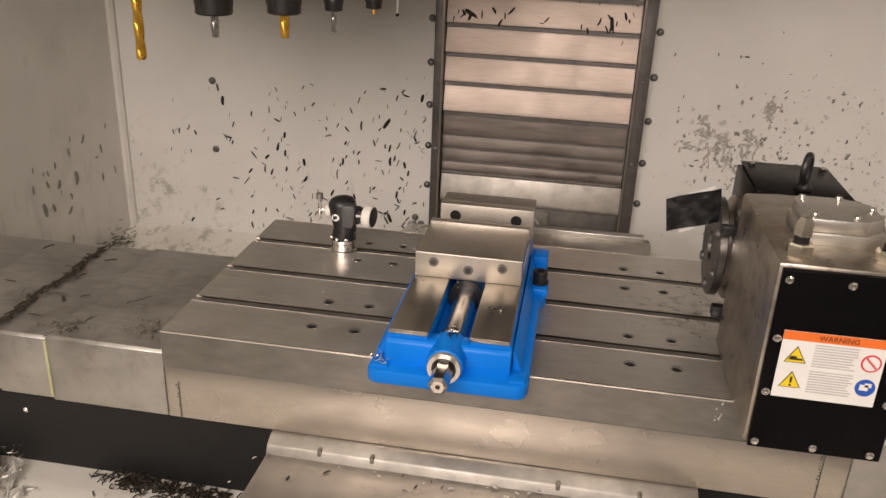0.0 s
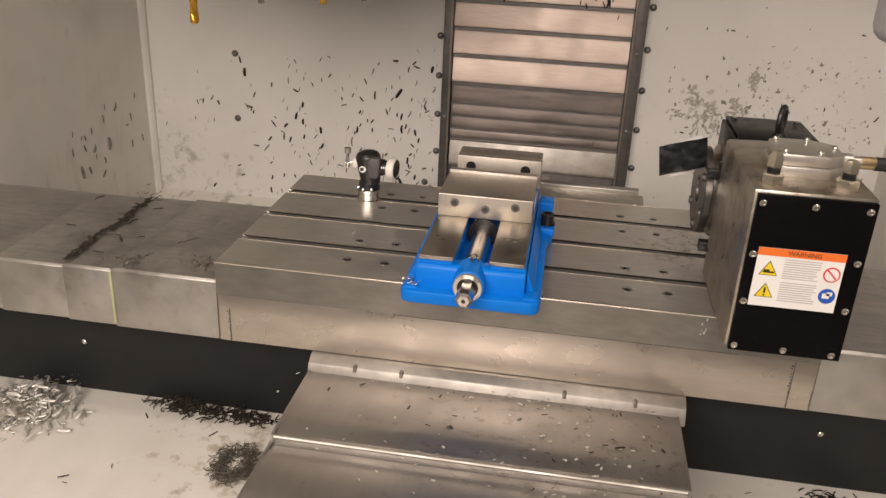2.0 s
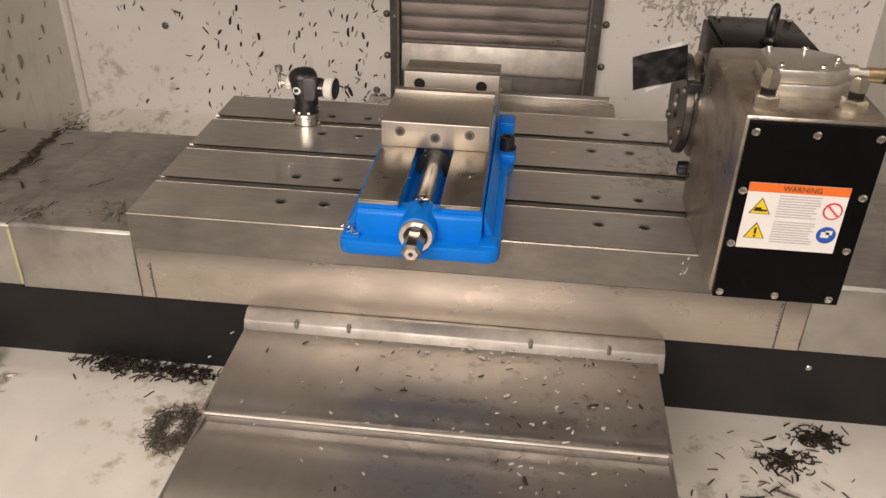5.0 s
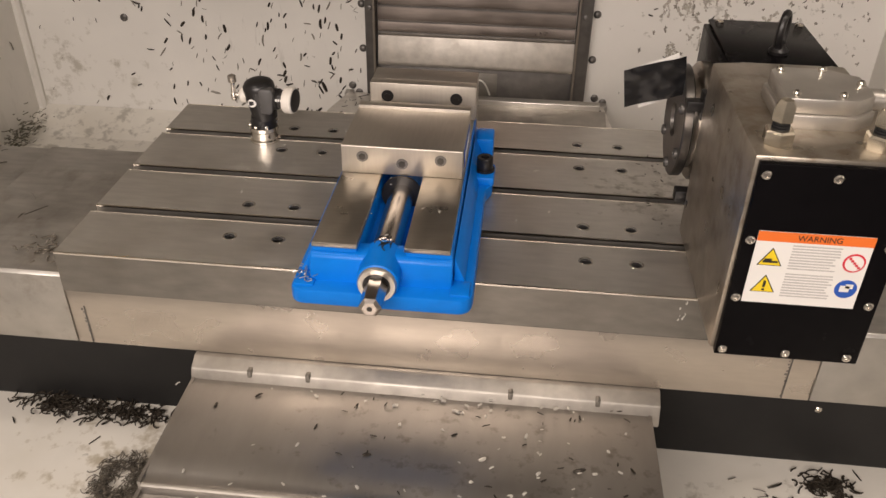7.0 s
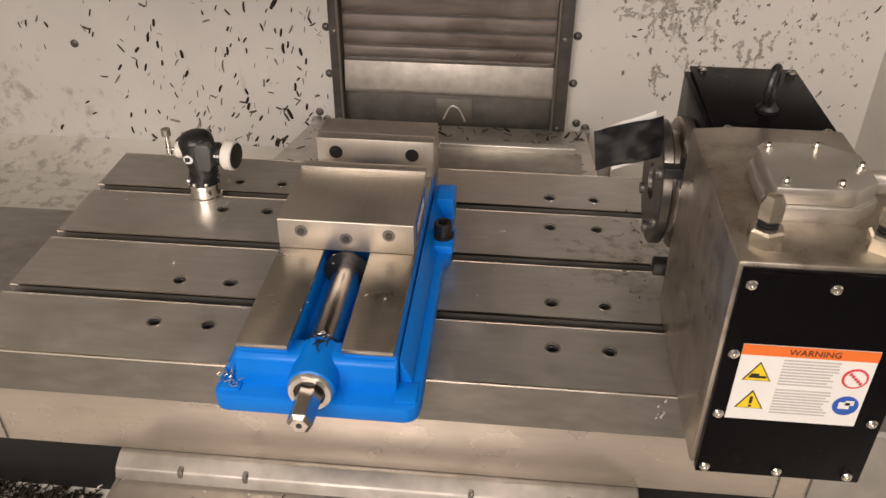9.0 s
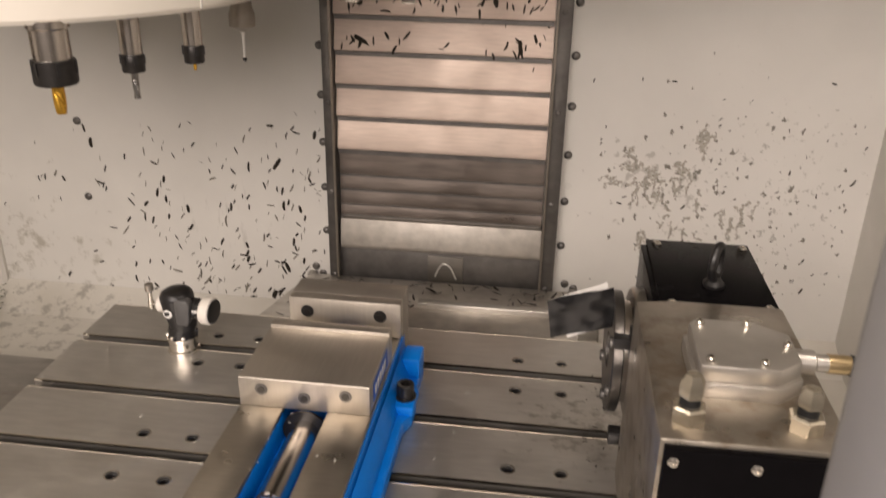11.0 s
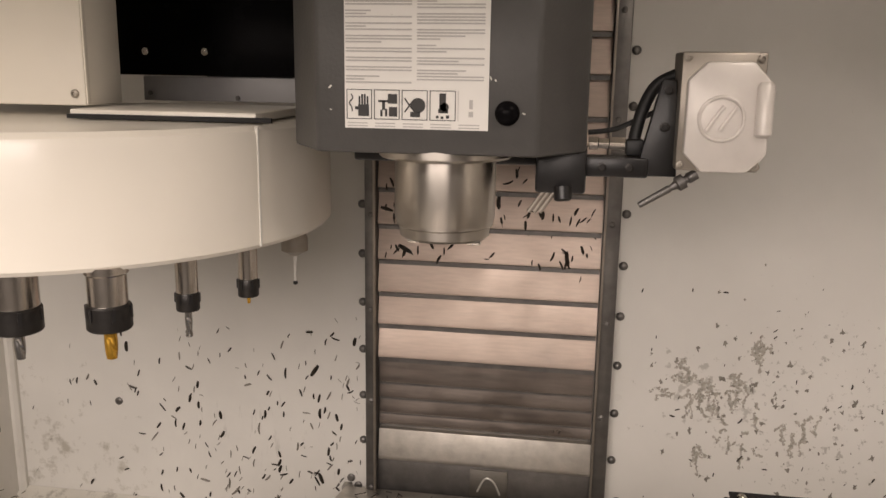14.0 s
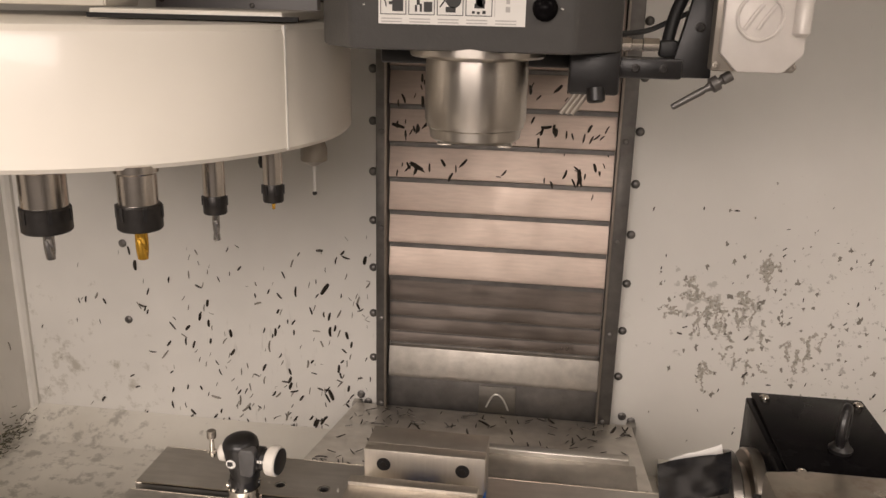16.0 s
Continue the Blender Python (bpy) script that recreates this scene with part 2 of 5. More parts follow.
grimed(M_BODY, (0.40, 0.02, 0.18), 0.30, 34, 0.46, 0.62, 0.55, (0.22, 0.165, 0.11))
grimed(M_TABLE, (0.33, 0.24, 0.0), 0.16, 60, 0.48, 0.62, 0.55, (0.20, 0.175, 0.14))
M_GLASS = material("clear_pane", (0.96, 0.97, 0.97), 0.04)
M_GLASS.node_tree.nodes["Principled BSDF"].inputs["Transmission Weight"].default_value = 1.0


# ---- mesh helpers ----
def box(bm, x0, x1, y0, y1, z0, z1, bevel=0.0, seg=2):
    r = bmesh.ops.create_cube(bm, size=1)
    bmesh.ops.transform(bm, matrix=Matrix.Translation(((x0 + x1) / 2, (y0 + y1) / 2, (z0 + z1) / 2)) @ Matrix.Diagonal((x1 - x0, y1 - y0, z1 - z0, 1)), verts=r["verts"])
    if bevel:
        es = list({e for v in r["verts"] for e in v.link_edges})
        bmesh.ops.bevel(bm, geom=es, offset=bevel, segments=seg, affect="EDGES", profile=0.5)
    return bm


def prism(bm, poly, axis, a, b, bevel=0.0):
    """A polygon drawn in the two other axes (in the order x, y, z), pushed from a to b along axis."""
    def at(p, s):
        return ((s, p[0], p[1]), (p[0], s, p[1]), (p[0], p[1], s))["xyz".index(axis)]
    lo = [bm.verts.new(at(p, a)) for p in poly]
    hi = [bm.verts.new(at(p, b)) for p in poly]
    fs = [bm.faces.new(lo), bm.faces.new(hi[::-1])]
    k = len(poly)
    fs += [bm.faces.new((lo[i], hi[i], hi[(i + 1) % k], lo[(i + 1) % k])) for i in range(k)]
    bmesh.ops.recalc_face_normals(bm, faces=fs)
    if bevel:
        bmesh.ops.bevel(bm, geom=list({e for f in fs for e in f.edges}), offset=bevel, segments=2, affect="EDGES", profile=0.5)
    return bm


def turned(bm, base, way, rings, seg=24, spin=0.0, hexed=False):
    """A body of rings (distance along way, radius) round the line from base."""
    q = Vector(way).normalized().to_track_quat("Z", "X").to_matrix()
    n = 6 if hexed else seg
    loops = []
    for d, r in rings:
        loops.append([bm.verts.new(Vector(base) + q @ Vector((r * math.cos(spin + 2 * math.pi * i / n), r * math.sin(spin + 2 * math.pi * i / n), d))) for i in range(n)])
    fs = []
    for a, b in zip(loops, loops[1:]):
        for i in range(n):
            fs.append(bm.faces.new((a[i], a[(i + 1) % n], b[(i + 1) % n], b[i])))
    fs += [bm.faces.new(loops[0][::-1]), bm.faces.new(loops[-1])]
    bmesh.ops.recalc_face_normals(bm, faces=fs)
    return bm


def tube(bm, pts, r, seg=10):
    """A round tube along a smooth line through pts."""
    p = [Vector(v) for v in pts]
    line = []
    for i in range(len(p) - 1):
        a, b, c, d = p[max(i - 1, 0)], p[i], p[i + 1], p[min(i + 2, len(p) - 1)]
        for k in range(6):
            t = k / 6
            line.append(0.5 * ((2 * b) + (c - a) * t + (2 * a - 5 * b + 4 * c - d) * t * t + (3 * b - a - 3 * c + d) * t ** 3))
    line.append(p[-1])
    loops, up = [], Vector((0.31, 0.77, 0.55))
    for i, v in enumerate(line):
        w = (line[min(i + 1, len(line) - 1)] - line[max(i - 1, 0)]).normalized()
        s = w.cross(up).normalized()
        u = s.cross(w)
        loops.append([bm.verts.new(v + r * (s * math.cos(2 * math.pi * k / seg) + u * math.sin(2 * math.pi * k / seg))) for k in range(seg)])
    fs = [bm.faces.new((a[i], a[(i + 1) % seg], b[(i + 1) % seg], b[i])) for a, b in zip(loops, loops[1:]) for i in range(seg)]
    fs += [bm.faces.new(loops[0][::-1]), bm.faces.new(loops[-1])]
    bmesh.ops.recalc_face_normals(bm, faces=fs)
    return bm


def drilled(bm, x0, x1, y0, y1, z, holes, depth=0.02, seg=16):
    """A flat top with round holes (x, y, radius) that go down."""
    vs = [bm.verts.new((x, y, z)) for x, y in ((x0, y0), (x1, y0), (x1, y1), (x0, y1))]
    es = [bm.edges.new((vs[i], vs[(i + 1) % 4])) for i in range(4)]
    rims = []
    for hx, hy, r in holes:
        c = [bm.verts.new((hx + r * math.cos(2 * math.pi * i / seg), hy + r * math.sin(2 * math.pi * i / seg), z)) for i in range(seg)]
        ce = [bm.edges.new((c[i], c[(i + 1) % seg])) for i in range(seg)]
        es += ce
        rims.append(c)
    bmesh.ops.triangle_fill(bm, edges=es, use_beauty=True, normal=(0, 0, 1))
    for c in rims:
        low = [bm.verts.new((v.co.x, v.co.y, z - depth)) for v in c]
        for i in range(seg):
            bm.faces.new((c[i], c[(i + 1) % seg], low[(i + 1) % seg], low[i]))
        bm.faces.new(low)
    return bm


def mesh_of(bm, name, mat, smooth=35):
    me = bpy.data.meshes.new(name)
    bm.to_mesh(me)
    bm.free()
    me.materials.append(mat)
    if smooth:
        me.polygons.foreach_set("use_smooth", [True] * len(me.polygons))
        me.set_sharp_from_angle(angle=radians(smooth))
    return me


def thing(name, at, label, category, group="", kind=""):
    ob = new(name)
    ob.location = at
    ob.empty_display_size = 0.02
    return tagged(ob, label, category, group, kind)


def part(name, bm, mat, parent, label="", smooth=35):
    """One mesh in world places, hung under a thing or a part."""
    ob = new(name, mesh_of(bm, name, mat, smooth))
    if parent:
        ob.parent = parent
        if not parent.parent:
            ob.matrix_parent_inverse = Matrix.Translation(parent.location).inverted()
    return tagged(ob, label) if label else ob


def solid(name, bm, mat, label, category, kind="", group="", smooth=35):
    return tagged(new(name, mesh_of(bm, name, mat, smooth)), label, category, group, kind)


def B():
    return bmesh.new()


def cap_screw(parent, at, way, r=0.006, mat=None, name="screw", h=0.004):
    """A button head with a hex socket."""
    bm = turned(B(), at, way, ((0, r), (h * 0.55, r), (h * 0.9, r * 0.75), (h, r * 0.45), (h * 0.6, r * 0.42), (h * 0.55, 0.0004)), 12)
    return part(name, bm, mat or M_CHROME, parent)


# ---- enclosure ----
YW = 1.076
bm = box(B(), -1.20, 1.05, YW, YW + 0.05, -0.45, 1.40)
wall_back = solid("wall_back", bm, M_REAR, "off-white painted sheet-metal rear wall spattered with chips and coolant", "wall", "structure")
bm = box(B(), -1.12, -1.07, -0.34, YW, -0.45, 1.40)
wall_left = solid("wall_left", bm, M_WALL, "off-white painted sheet-metal side wall of the enclosure", "wall", "structure")
bm = box(B(), 0.92, 0.97, -0.34, YW, -0.45, 1.40)
wall_right = solid("wall_right", bm, M_WALL, "off-white painted sheet-metal side wall of the enclosure", "wall", "structure")
bm = box(B(), -1.12, 0.97, -0.42, YW + 0.05, 1.40, 1.44)
solid("ceiling", bm, M_WALL, "off-white painted roof sheet of the machine enclosure", "ceiling", "structure")
bm = B()
prism(bm, ((-0.95, -0.42), (-0.95, -0.50), (YW, -0.42), (YW, -0.345), (0.10, -0.345)), "x", -1.07, 0.92)
solid("floor", bm, M_PAN, "white painted chip pan with stains and wet chips", "chip pan", "structure")
bm = B()
for x0, x1 in ((-1.07, -0.31), (0.40, 0.92)):
    prism(bm, ((YW - 0.001, -0.30), (YW - 0.001, -0.345), (YW - 0.09, -0.345)), "x", x0, x1)
solid("trim", bm, M_PAN, "white painted sloping fillet along the foot of the rear wall", "trim", "structure")
# sealant bead in the left rear corner
bm = tube(B(), ((-1.066, YW - 0.004, -0.34), (-1.066, YW - 0.006, 0.1), (-1.064, YW - 0.006, 0.6), (-1.066, YW - 0.006, 1.39)), 0.013, 8)
solid("corner_bead", bm, M_WALL, "pale sealant bead up the enclosure corner", "sealant", "structure")
# lamp housings over the door
for x in (-0.62, 0.60):
    lamp = thing("work_light", (x, -0.38, 1.30), "long slim machine work light under the enclosure roof", "work light", "work lights")
    bm = box(B(), x - 0.28, x + 0.28, -0.44, -0.31, 1.30, 1.40, 0.008)
    part("housing", bm, M_ALU, lamp)
# shop round the machine
bm = box(B(), -3.0, 3.0, -3.05, 1.6, -1.02, -0.98)
solid("ground", bm, M_CONC, "grey concrete workshop floor", "floor", "structure")
for nm, q in (("wall_south", (-3.0, 3.0, -3.1, -3.05, -1.0, 2.5)), ("wall_west", (-3.05, -3.0, -3.1, 1.6, -1.0, 2.5)),
              ("wall_east", (3.0, 3.05, -3.1, 1.6, -1.0, 2.5)), ("wall_north", (-3.0, 3.0, 1.55, 1.6, -1.0, 2.5))):
    solid(nm, box(B(), *q), M_SHOP, "plain light grey workshop wall", "wall", "structure")
solid("shop_ceiling", box(B(), -3.0, 3.0, -3.05, 1.6, 2.5, 2.55), M_SHOP, "plain workshop ceiling", "ceiling", "structure")
# machine apron under the door opening, and the parked door
bm = box(B(), -1.12, 0.97, -1.00, -0.95, -1.0, -0.42)
solid("apron", bm, M_DOOR, "grey painted front apron of the machine", "panel", "structure")
door = thing("sliding_door", (0.72, -0.45, 0.46), "grey painted sliding door pushed open with rounded front edge", "door", "", "structure")
bm = box(B(), DOOR_X, DOOR_X + 0.085, -0.52, -0.465, 0.465, 1.40, 0.012, 3)
part("stile", bm, M_DOOR, door)
for z0, z1 in ((0.465, 0.52), (1.32, 1.40)):
    part("rail", box(B(), DOOR_X + 0.0855, 0.97, -0.518, -0.467, z0, z1, 0.006), M_DOOR, door)
pane = part("pane", box(B(), DOOR_X + 0.0855, 0.97, -0.494, -0.488, 0.5205, 1.3195), M_GLASS, door, "clear polycarbonate window pane")
pane.visible_shadow = False
bm = box(B(), DOOR_X + 0.020, DOOR_X + 0.030, -0.526, -0.519, 0.475, 1.39, 0.002)
part("door_trim", bm, M_RUBBER, door)

# dark base under the table wings; recess shade is part of its near-black colour
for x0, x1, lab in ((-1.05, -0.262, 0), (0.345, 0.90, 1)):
    base = thing("saddle_side", ((x0 + x1) / 2, 0.25, -0.345), "dark painted saddle casting, shade under the table put into its black", "machine base", "saddle sides")
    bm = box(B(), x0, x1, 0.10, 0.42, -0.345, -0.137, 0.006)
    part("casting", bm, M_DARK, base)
    cap_screw(base, (x0 + (x1 - x0) * 0.42, 0.10, -0.24), (0, -1, 0), 0.005)

# unseen panel added over the door opening, keeps light off the upper walls
bm = box(B(), -1.12, 0.97, -0.46, -0.42, 0.82, 1.44, 0.004)
solid("door_header", bm, M_DOOR, "unseen grey panel added over the door opening to shade the upper rear wall", "panel", "structure")

# ---- column way cover ----
cover = thing("way_cover", (0.03, 1.06, -0.235), "telescopic stainless way cover on the column with chips and soot", "way cover")
lines = [0.598 + 0.079 * k for k in range(10, 0, -1)] + [0.598, 0.524, 0.449, 0.374, 0.301, 0.232, 0.163, 0.090, 0.031, -0.003, -0.038, -0.064]
for i in range(len(lines) - 1):
    z1, z0 = lines[i] + 0.004, lines[i + 1]
    d = 0.016 if i < 17 else 0.005
    bm = B()
    prism(bm, ((YW - 0.012, z1), (YW - 0.012 - d, z0 + 0.010), (YW - 0.012 - d, z0 + 0.002), (YW - 0.014 - d + 0.006, z0), (YW - 0.006, z0), (YW - 0.006, z1)), "x", -0.194, 0.254)
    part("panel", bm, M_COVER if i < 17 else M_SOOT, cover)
    bm = box(B(), -0.193, 0.253, YW - 0.009 - d, YW - 0.004, z0 - (0.009 if i < 17 else 0.005), z0 - 0.0003)
    part("wiper", bm, M_RAIL, cover, "dark wiper strip")
bm = B()
prism(bm, ((YW - 0.03, -0.068), (YW - 0.038, -0.128), (YW - 0.038, -0.136), (YW - 0.004, -0.136), (YW - 0.004, -0.068)), "x", -0.192, 0.256, 0.002)
part("wiper_strip", bm, M_STRIP, cover, "pale dull bent strip below the last panel")
bm = box(B(), -0.205, 0.275, YW - 0.018, YW - 0.002, -0.235, -0.136, 0.001)
part("foot_plate", bm, M_RAIL, cover, "dark grimy foot plate")
bm = box(B(), 0.005, 0.085, YW - 0.023, YW - 0.0175, -0.215, -0.150, 0.001)
part("tab_plate", bm, M_SLAB, cover)
bm = tube(B(), ((0.022, YW - 0.026, -0.198), (0.034, YW - 0.026, -0.172), (0.045, YW - 0.026, -0.166), (0.058, YW - 0.026, -0.176), (0.070, YW - 0.026, -0.202)), 0.0022, 6)
part("bent_wire", bm, M_CHIPB, cover)
for x0, x1, s in ((-0.220, -0.196, 1), (0.256, 0.288, -1)):
    rail = thing("guide_rail", ((x0 + x1) / 2, YW - 0.02, -0.235), "dark steel channel along the edge of the way cover", "rail", "cover rails")
    bm = box(B(), x0, x1, YW - 0.036, YW - 0.001, -0.235, 1.395, 0.003)
    part("channel", bm, M_RAIL, rail)
    xi = x1 if s > 0 else x0
    bm = box(B(), min(xi, xi - s * 0.005), max(xi, xi - s * 0.005), YW - 0.044, YW - 0.036, -0.235, 1.395, 0.001)
    part("lip", bm, M_CAST, rail)
    for k in range(8):
        cap_screw(rail, ((x0 + x1) / 2, YW - 0.036, -0.205 + 0.2 * k), (0, -1, 0), 0.006, M_RAIL)
for x in (-0.233, 0.300):
    for k in range(15):
        z = -0.112 + 0.1045 * k
        bolt = solid("wall_bolt", turned(B(), (x, YW, z), (0, -1, 0), ((0, 0.009), (0.002, 0.009), (0.006, 0.0065), (0.0075, 0.003), (0.0075, 0.0005)), 12), M_RAIL,
                     "dark dome-head bolt in the rear wall", "bolt", group="wall bolts")
for x, z in ((-0.804, 0.115), (-0.806, -0.067), (-0.246, -0.222), (0.335, -0.215), (0.315, -0.205), (-0.262, -0.205)):
    solid("wall_plug", turned(B(), (x, YW, z), (0, -1, 0), ((0, 0.009), (0.003, 0.009), (0.006, 0.005), (0.006, 0.0005)), 12), M_RAIL,
          "dark round plug in the rear wall", "plug", group="wall plugs")

# ---- rear cover behind the table ----
rear = thing("rear_cover", (0.035, 0.80, -0.345), "stainless rear way cover strewn with chips", "way cover")
bm = B()
prism(bm, ((0.50, -0.105), (0.52, -0.098), (1.05, -0.212), (1.05, -0.345), (0.50, -0.345)), "x", -0.268, 0.335, 0.003)
part("sheet", bm, M_RSHEET, rear)
bm = B()
prism(bm, ((0.456, -0.012), (0.53, -0.004), (0.53, -0.10), (0.456, -0.10)), "x", -0.10, 0.285, 0.002)
part("sheet", bm, M_STRIP, rear)
bm = B()
for y0, z0 in ((0.528, 0.004),):
    prism(bm, ((y0, z0 - 0.03), (y0, z0), (y0 + 0.008, z0 + 0.005), (y0 + 0.012, z0), (y0 + 0.010, z0 - 0.03)), "x", 0.066, 0.275, 0.001)
part("lip", bm, M_ALU, rear, "bright rolled edge")
for x in (-0.268, 0.335):
    bm = box(B(), x - 0.010, x + 0.010, 1.050, YW - 0.001, -0.345, -0.215, 0.003)
    part("bracket", bm, M_WING, rear)
    cap_screw(rear, (x, 1.050, -0.228), (0, -1, 0), 0.006, M_RAIL)

# ---- machine table ----
table = thing("machine_table", (0.04, 0.2275, -0.14), "ground steel machine table with three tee slots and tapped holes", "machine table")
X0, X1, TB = -0.408, 0.515, 0.455
slots = (0.108, 0.226, 0.350)
W = 0.0075
outline = [(0.0, -0.057), (0.0, -0.0002)]
for s in slots:
    outline += [(s - W, -0.0002), (s - W, -0.020), (s - 0.014, -0.020), (s - 0.014, -0.032), (s + 0.014, -0.032), (s + 0.014, -0.020), (s + W, -0.020), (s + W, -0.0002)]
outline += [(TB, -0.0002), (TB, -0.057)]
body = B()
vs = []
for x in (X0, X1):
    vs.append([body.verts.new((x, y, z)) for y, z in outline])
k = len(outline)
for i in range(k):
    a, b = outline[i], outline[(i + 1) % k]
    if a[1] == b[1] == -0.0002:
        continue
    body.faces.new((vs[0][i], vs[1][i], vs[1][(i + 1) % k], vs[0][(i + 1) % k]))
for row, flip in ((vs[0], True), (vs[1], False)):
    body.faces.new(row[::-1] if flip else row)
bmesh.ops.recalc_face_normals(body, faces=body.faces)
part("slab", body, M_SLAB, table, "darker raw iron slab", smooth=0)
HX = (-0.209, -0.147, 0.234, 0.295)
rows_h = ((0.063,), (0.143,), (0.308,), (0.385,))
lands = ((0.0, slots[0] - W), (slots[0] + W, slots[1] - W), (slots[1] + W, slots[2] - W), (slots[2] + W, TB))
for (y0, y1), hy in zip(lands, rows_h):
    bm = drilled(B(), X0, X1, y0, y1, 0.0, [(x, hy[0], 0.0072) for x in HX])
    part("land", bm, M_TABLE, table, smooth=0)
    for x in HX:
        # black lining puts the shade inside the hole into colour
        bm = turned(B(), (x, hy[0], -0.0185), (0, 0, 1), ((0, 0.0070), (0.0160, 0.0070), (0.0150, 0.0055), (0.004, 0.0052), (0.004, 0.0003)), 16)
        part("tapped_hole", bm, M_BLACK, table, "tapped hole with its inner shade put in as black lining")
        bm = turned(B(), (x, hy[0], 0.0001), (0, 0, 1), ((0, 0.0090), (0.0003, 0.0087), (0.0003, 0.0073), (-0.004, 0.0070)), 20)
        bmesh.ops.delete(bm, geom=[f for f in bm.faces if len(f.verts) > 4], context="FACES")
        part("chamfer", bm, M_CHROME, table, "bright worn rim")
    # worn bright arris along both sides of a land
for y, s in [(0.0, 1)] + [(v - W, -1) for v in slots] + [(v + W, 1) for v in slots] + [(TB, -1)]:
    bm = B()
    prism(bm, ((y - s * 0.0002, -0.0020), (y - s * 0.0002, 0.0002), (y + s * 0.0016, 0.0006)), "x", X0, X1)
    part("arris", bm, M_CHROME, table, "bright worn edge")
bm = box(B(), X0, X1, 0.002, TB, -0.140, -0.0578, 0.001)
part("front_rail", bm, M_FACE, table, "bright machined front edge")
bm = box(B(), -0.12, 0.40, 0.0014, 0.003, -0.0586, -0.0570)
part("joint_line", bm, M_DARK, table, "grimy joint line")
for x, n in ((-0.3885, 11), (0.4825, 15)):
    bm = box(B(), x - 0.0006, x + 0.0006, 0.0012, 0.003, -0.139, -0.139 + 0.0053 * n)
    for k in range(n):
        z = -0.136 + 0.005 * k + random.uniform(-0.001, 0.001)
        w = random.uniform(0.0006, 0.0026)
        turned(bm, (x + random.uniform(-0.0012, 0.0012) - 0.004 * k / 14, 0.0028, z), (0, -1, 0), ((0, w), (0.0010, w * 0.7), (0.0014, 0.0002)), 7)
    part("groove_grime", bm, M_RAIL, table, "brown grime in the joint")

# wings either side of the table
def wing(x0, x1, seams, label):
    w = thing("table_wing", ((x0 + x1) / 2, 0.2, -0.139), label, "way cover", "table wings")
    xs = [x0, *seams, x1]
    for i, (a, b) in enumerate(zip(xs, xs[1:])):
        dz = 0.004 * (len(xs) - 2 - i if x0 < 0 else i)
        bm = B()
        prism(bm, ((0.0 + dz, -0.138), (0.0 + dz, -0.036 - dz), (0.004 + dz, -0.032 - dz), (0.33, -0.030 - dz), (0.36, -0.05), (0.36, -0.138)), "x", a + 0.0006, b - 0.0006, 0.0008)
        part("cover_segment", bm, M_WING, w)
    return w


wing_l = wing(-1.03, X0 + 0.0004, (-0.80, -0.676, -0.588), "stepped steel way cover wing, dull and streaked with chips")
wing_r = wing(X1 - 0.0004, 0.90, (0.66,), "stepped steel way cover wing beside the table")
bm = box(B(), -0.591, -0.586, -0.0015, 0.004, -0.132, -0.04, 0.001)
part("seal", bm, M_YSEAL, wing_l, "yellowed sealant line")

# ---- front way cover ----
fc = thing("front_cover", (0.04, -0.3, -0.345), "stainless telescopic front way cover with scattered chips", "way cover")
bm = B()
prism(bm, ((-0.030, -0.175), (-0.020, -0.150), (-0.004, -0.141), (0.03, -0.141), (0.03, -0.175)), "x", -0.252, 0.338, 0.002)
part("apron", bm, M_STRIP, fc)
for x in (-0.175, -0.10, 0.155, 0.262):
    bm = box(B(), x - 0.0030, x + 0.0030, -0.0225, -0.008, -0.160, -0.1462, 0.0012)
    turned(bm, (x, -0.0185, -0.1495), (0, -0.6, 1), ((0, 0.0036), (0.003, 0.0032), (0.004, 0.0015)), 8)
    part("clip", bm, M_SLAB, fc, "grimy steel clip")
ys = (0.0, -0.197, -0.345, -0.495, -0.645, -0.80)
for i in range(5):
    z = -0.160 - 0.013 * i
    e = 0.010 * i
    x0, x1 = -0.246 - 0.002 * i, 0.324 + 0.002 * i
    bm = B()
    ya, yb = ys[i] + 0.03, ys[i + 1]
    prism(bm, ((ya, z - 0.016), (ya - 0.030, z - 0.007), (ya - 0.055, z - 0.0025), (ya - 0.085, z), (yb + 0.050, z + 0.0005), (yb + 0.018, z - 0.002), (yb + 0.010, z - 0.005), (yb + 0.002, z - 0.003), (yb, z - 0.006), (yb, z - 0.020), (ya, z - 0.020)), "x", x0, x1)
    part("segment", bm, M_YCOV, fc)
    bm = tube(B(), ((x0 + 0.001, yb, z - 0.005), (0.04, yb, z - 0.005), (x1 - 0.001, yb, z - 0.005)), 0.0032, 8)
    part("wiper", bm, M_STRIP, fc, "dull bright wiper edge")
    for x in (x0, x1):
        s = 1 if x > 0 else -1
        bm = box(B(), min(x, x + s * 0.004), max(x, x + s * 0.004), yb, ya, -0.40, z - 0.001)
        part("side_skirt", bm, M_YCOV, fc)

# ---- vise ----
vise = thing("milling_vise", (0.0, 0.14, 0.0), "blue painted machine vise with bright steel jaws clamped on the table", "vise")
bm = B()
base_outline = [(-0.084, -0.066), (-0.091, -0.064), (-0.0965, -0.059), (-0.098, -0.052), (-0.098, 0.0), (-0.098, 0.25), (-0.094, 0.33), (0.094, 0.33), (0.108, 0.322), (0.108, 0.245), (0.112, 0.235),
                (0.112, 0.205), (0.104, 0.185), (0.105, -0.03), (0.105, -0.050), (0.103, -0.058), (0.098, -0.0635), (0.091, -0.066)]
prism(bm, base_outline, "z", 0.001, 0.021, 0.004)
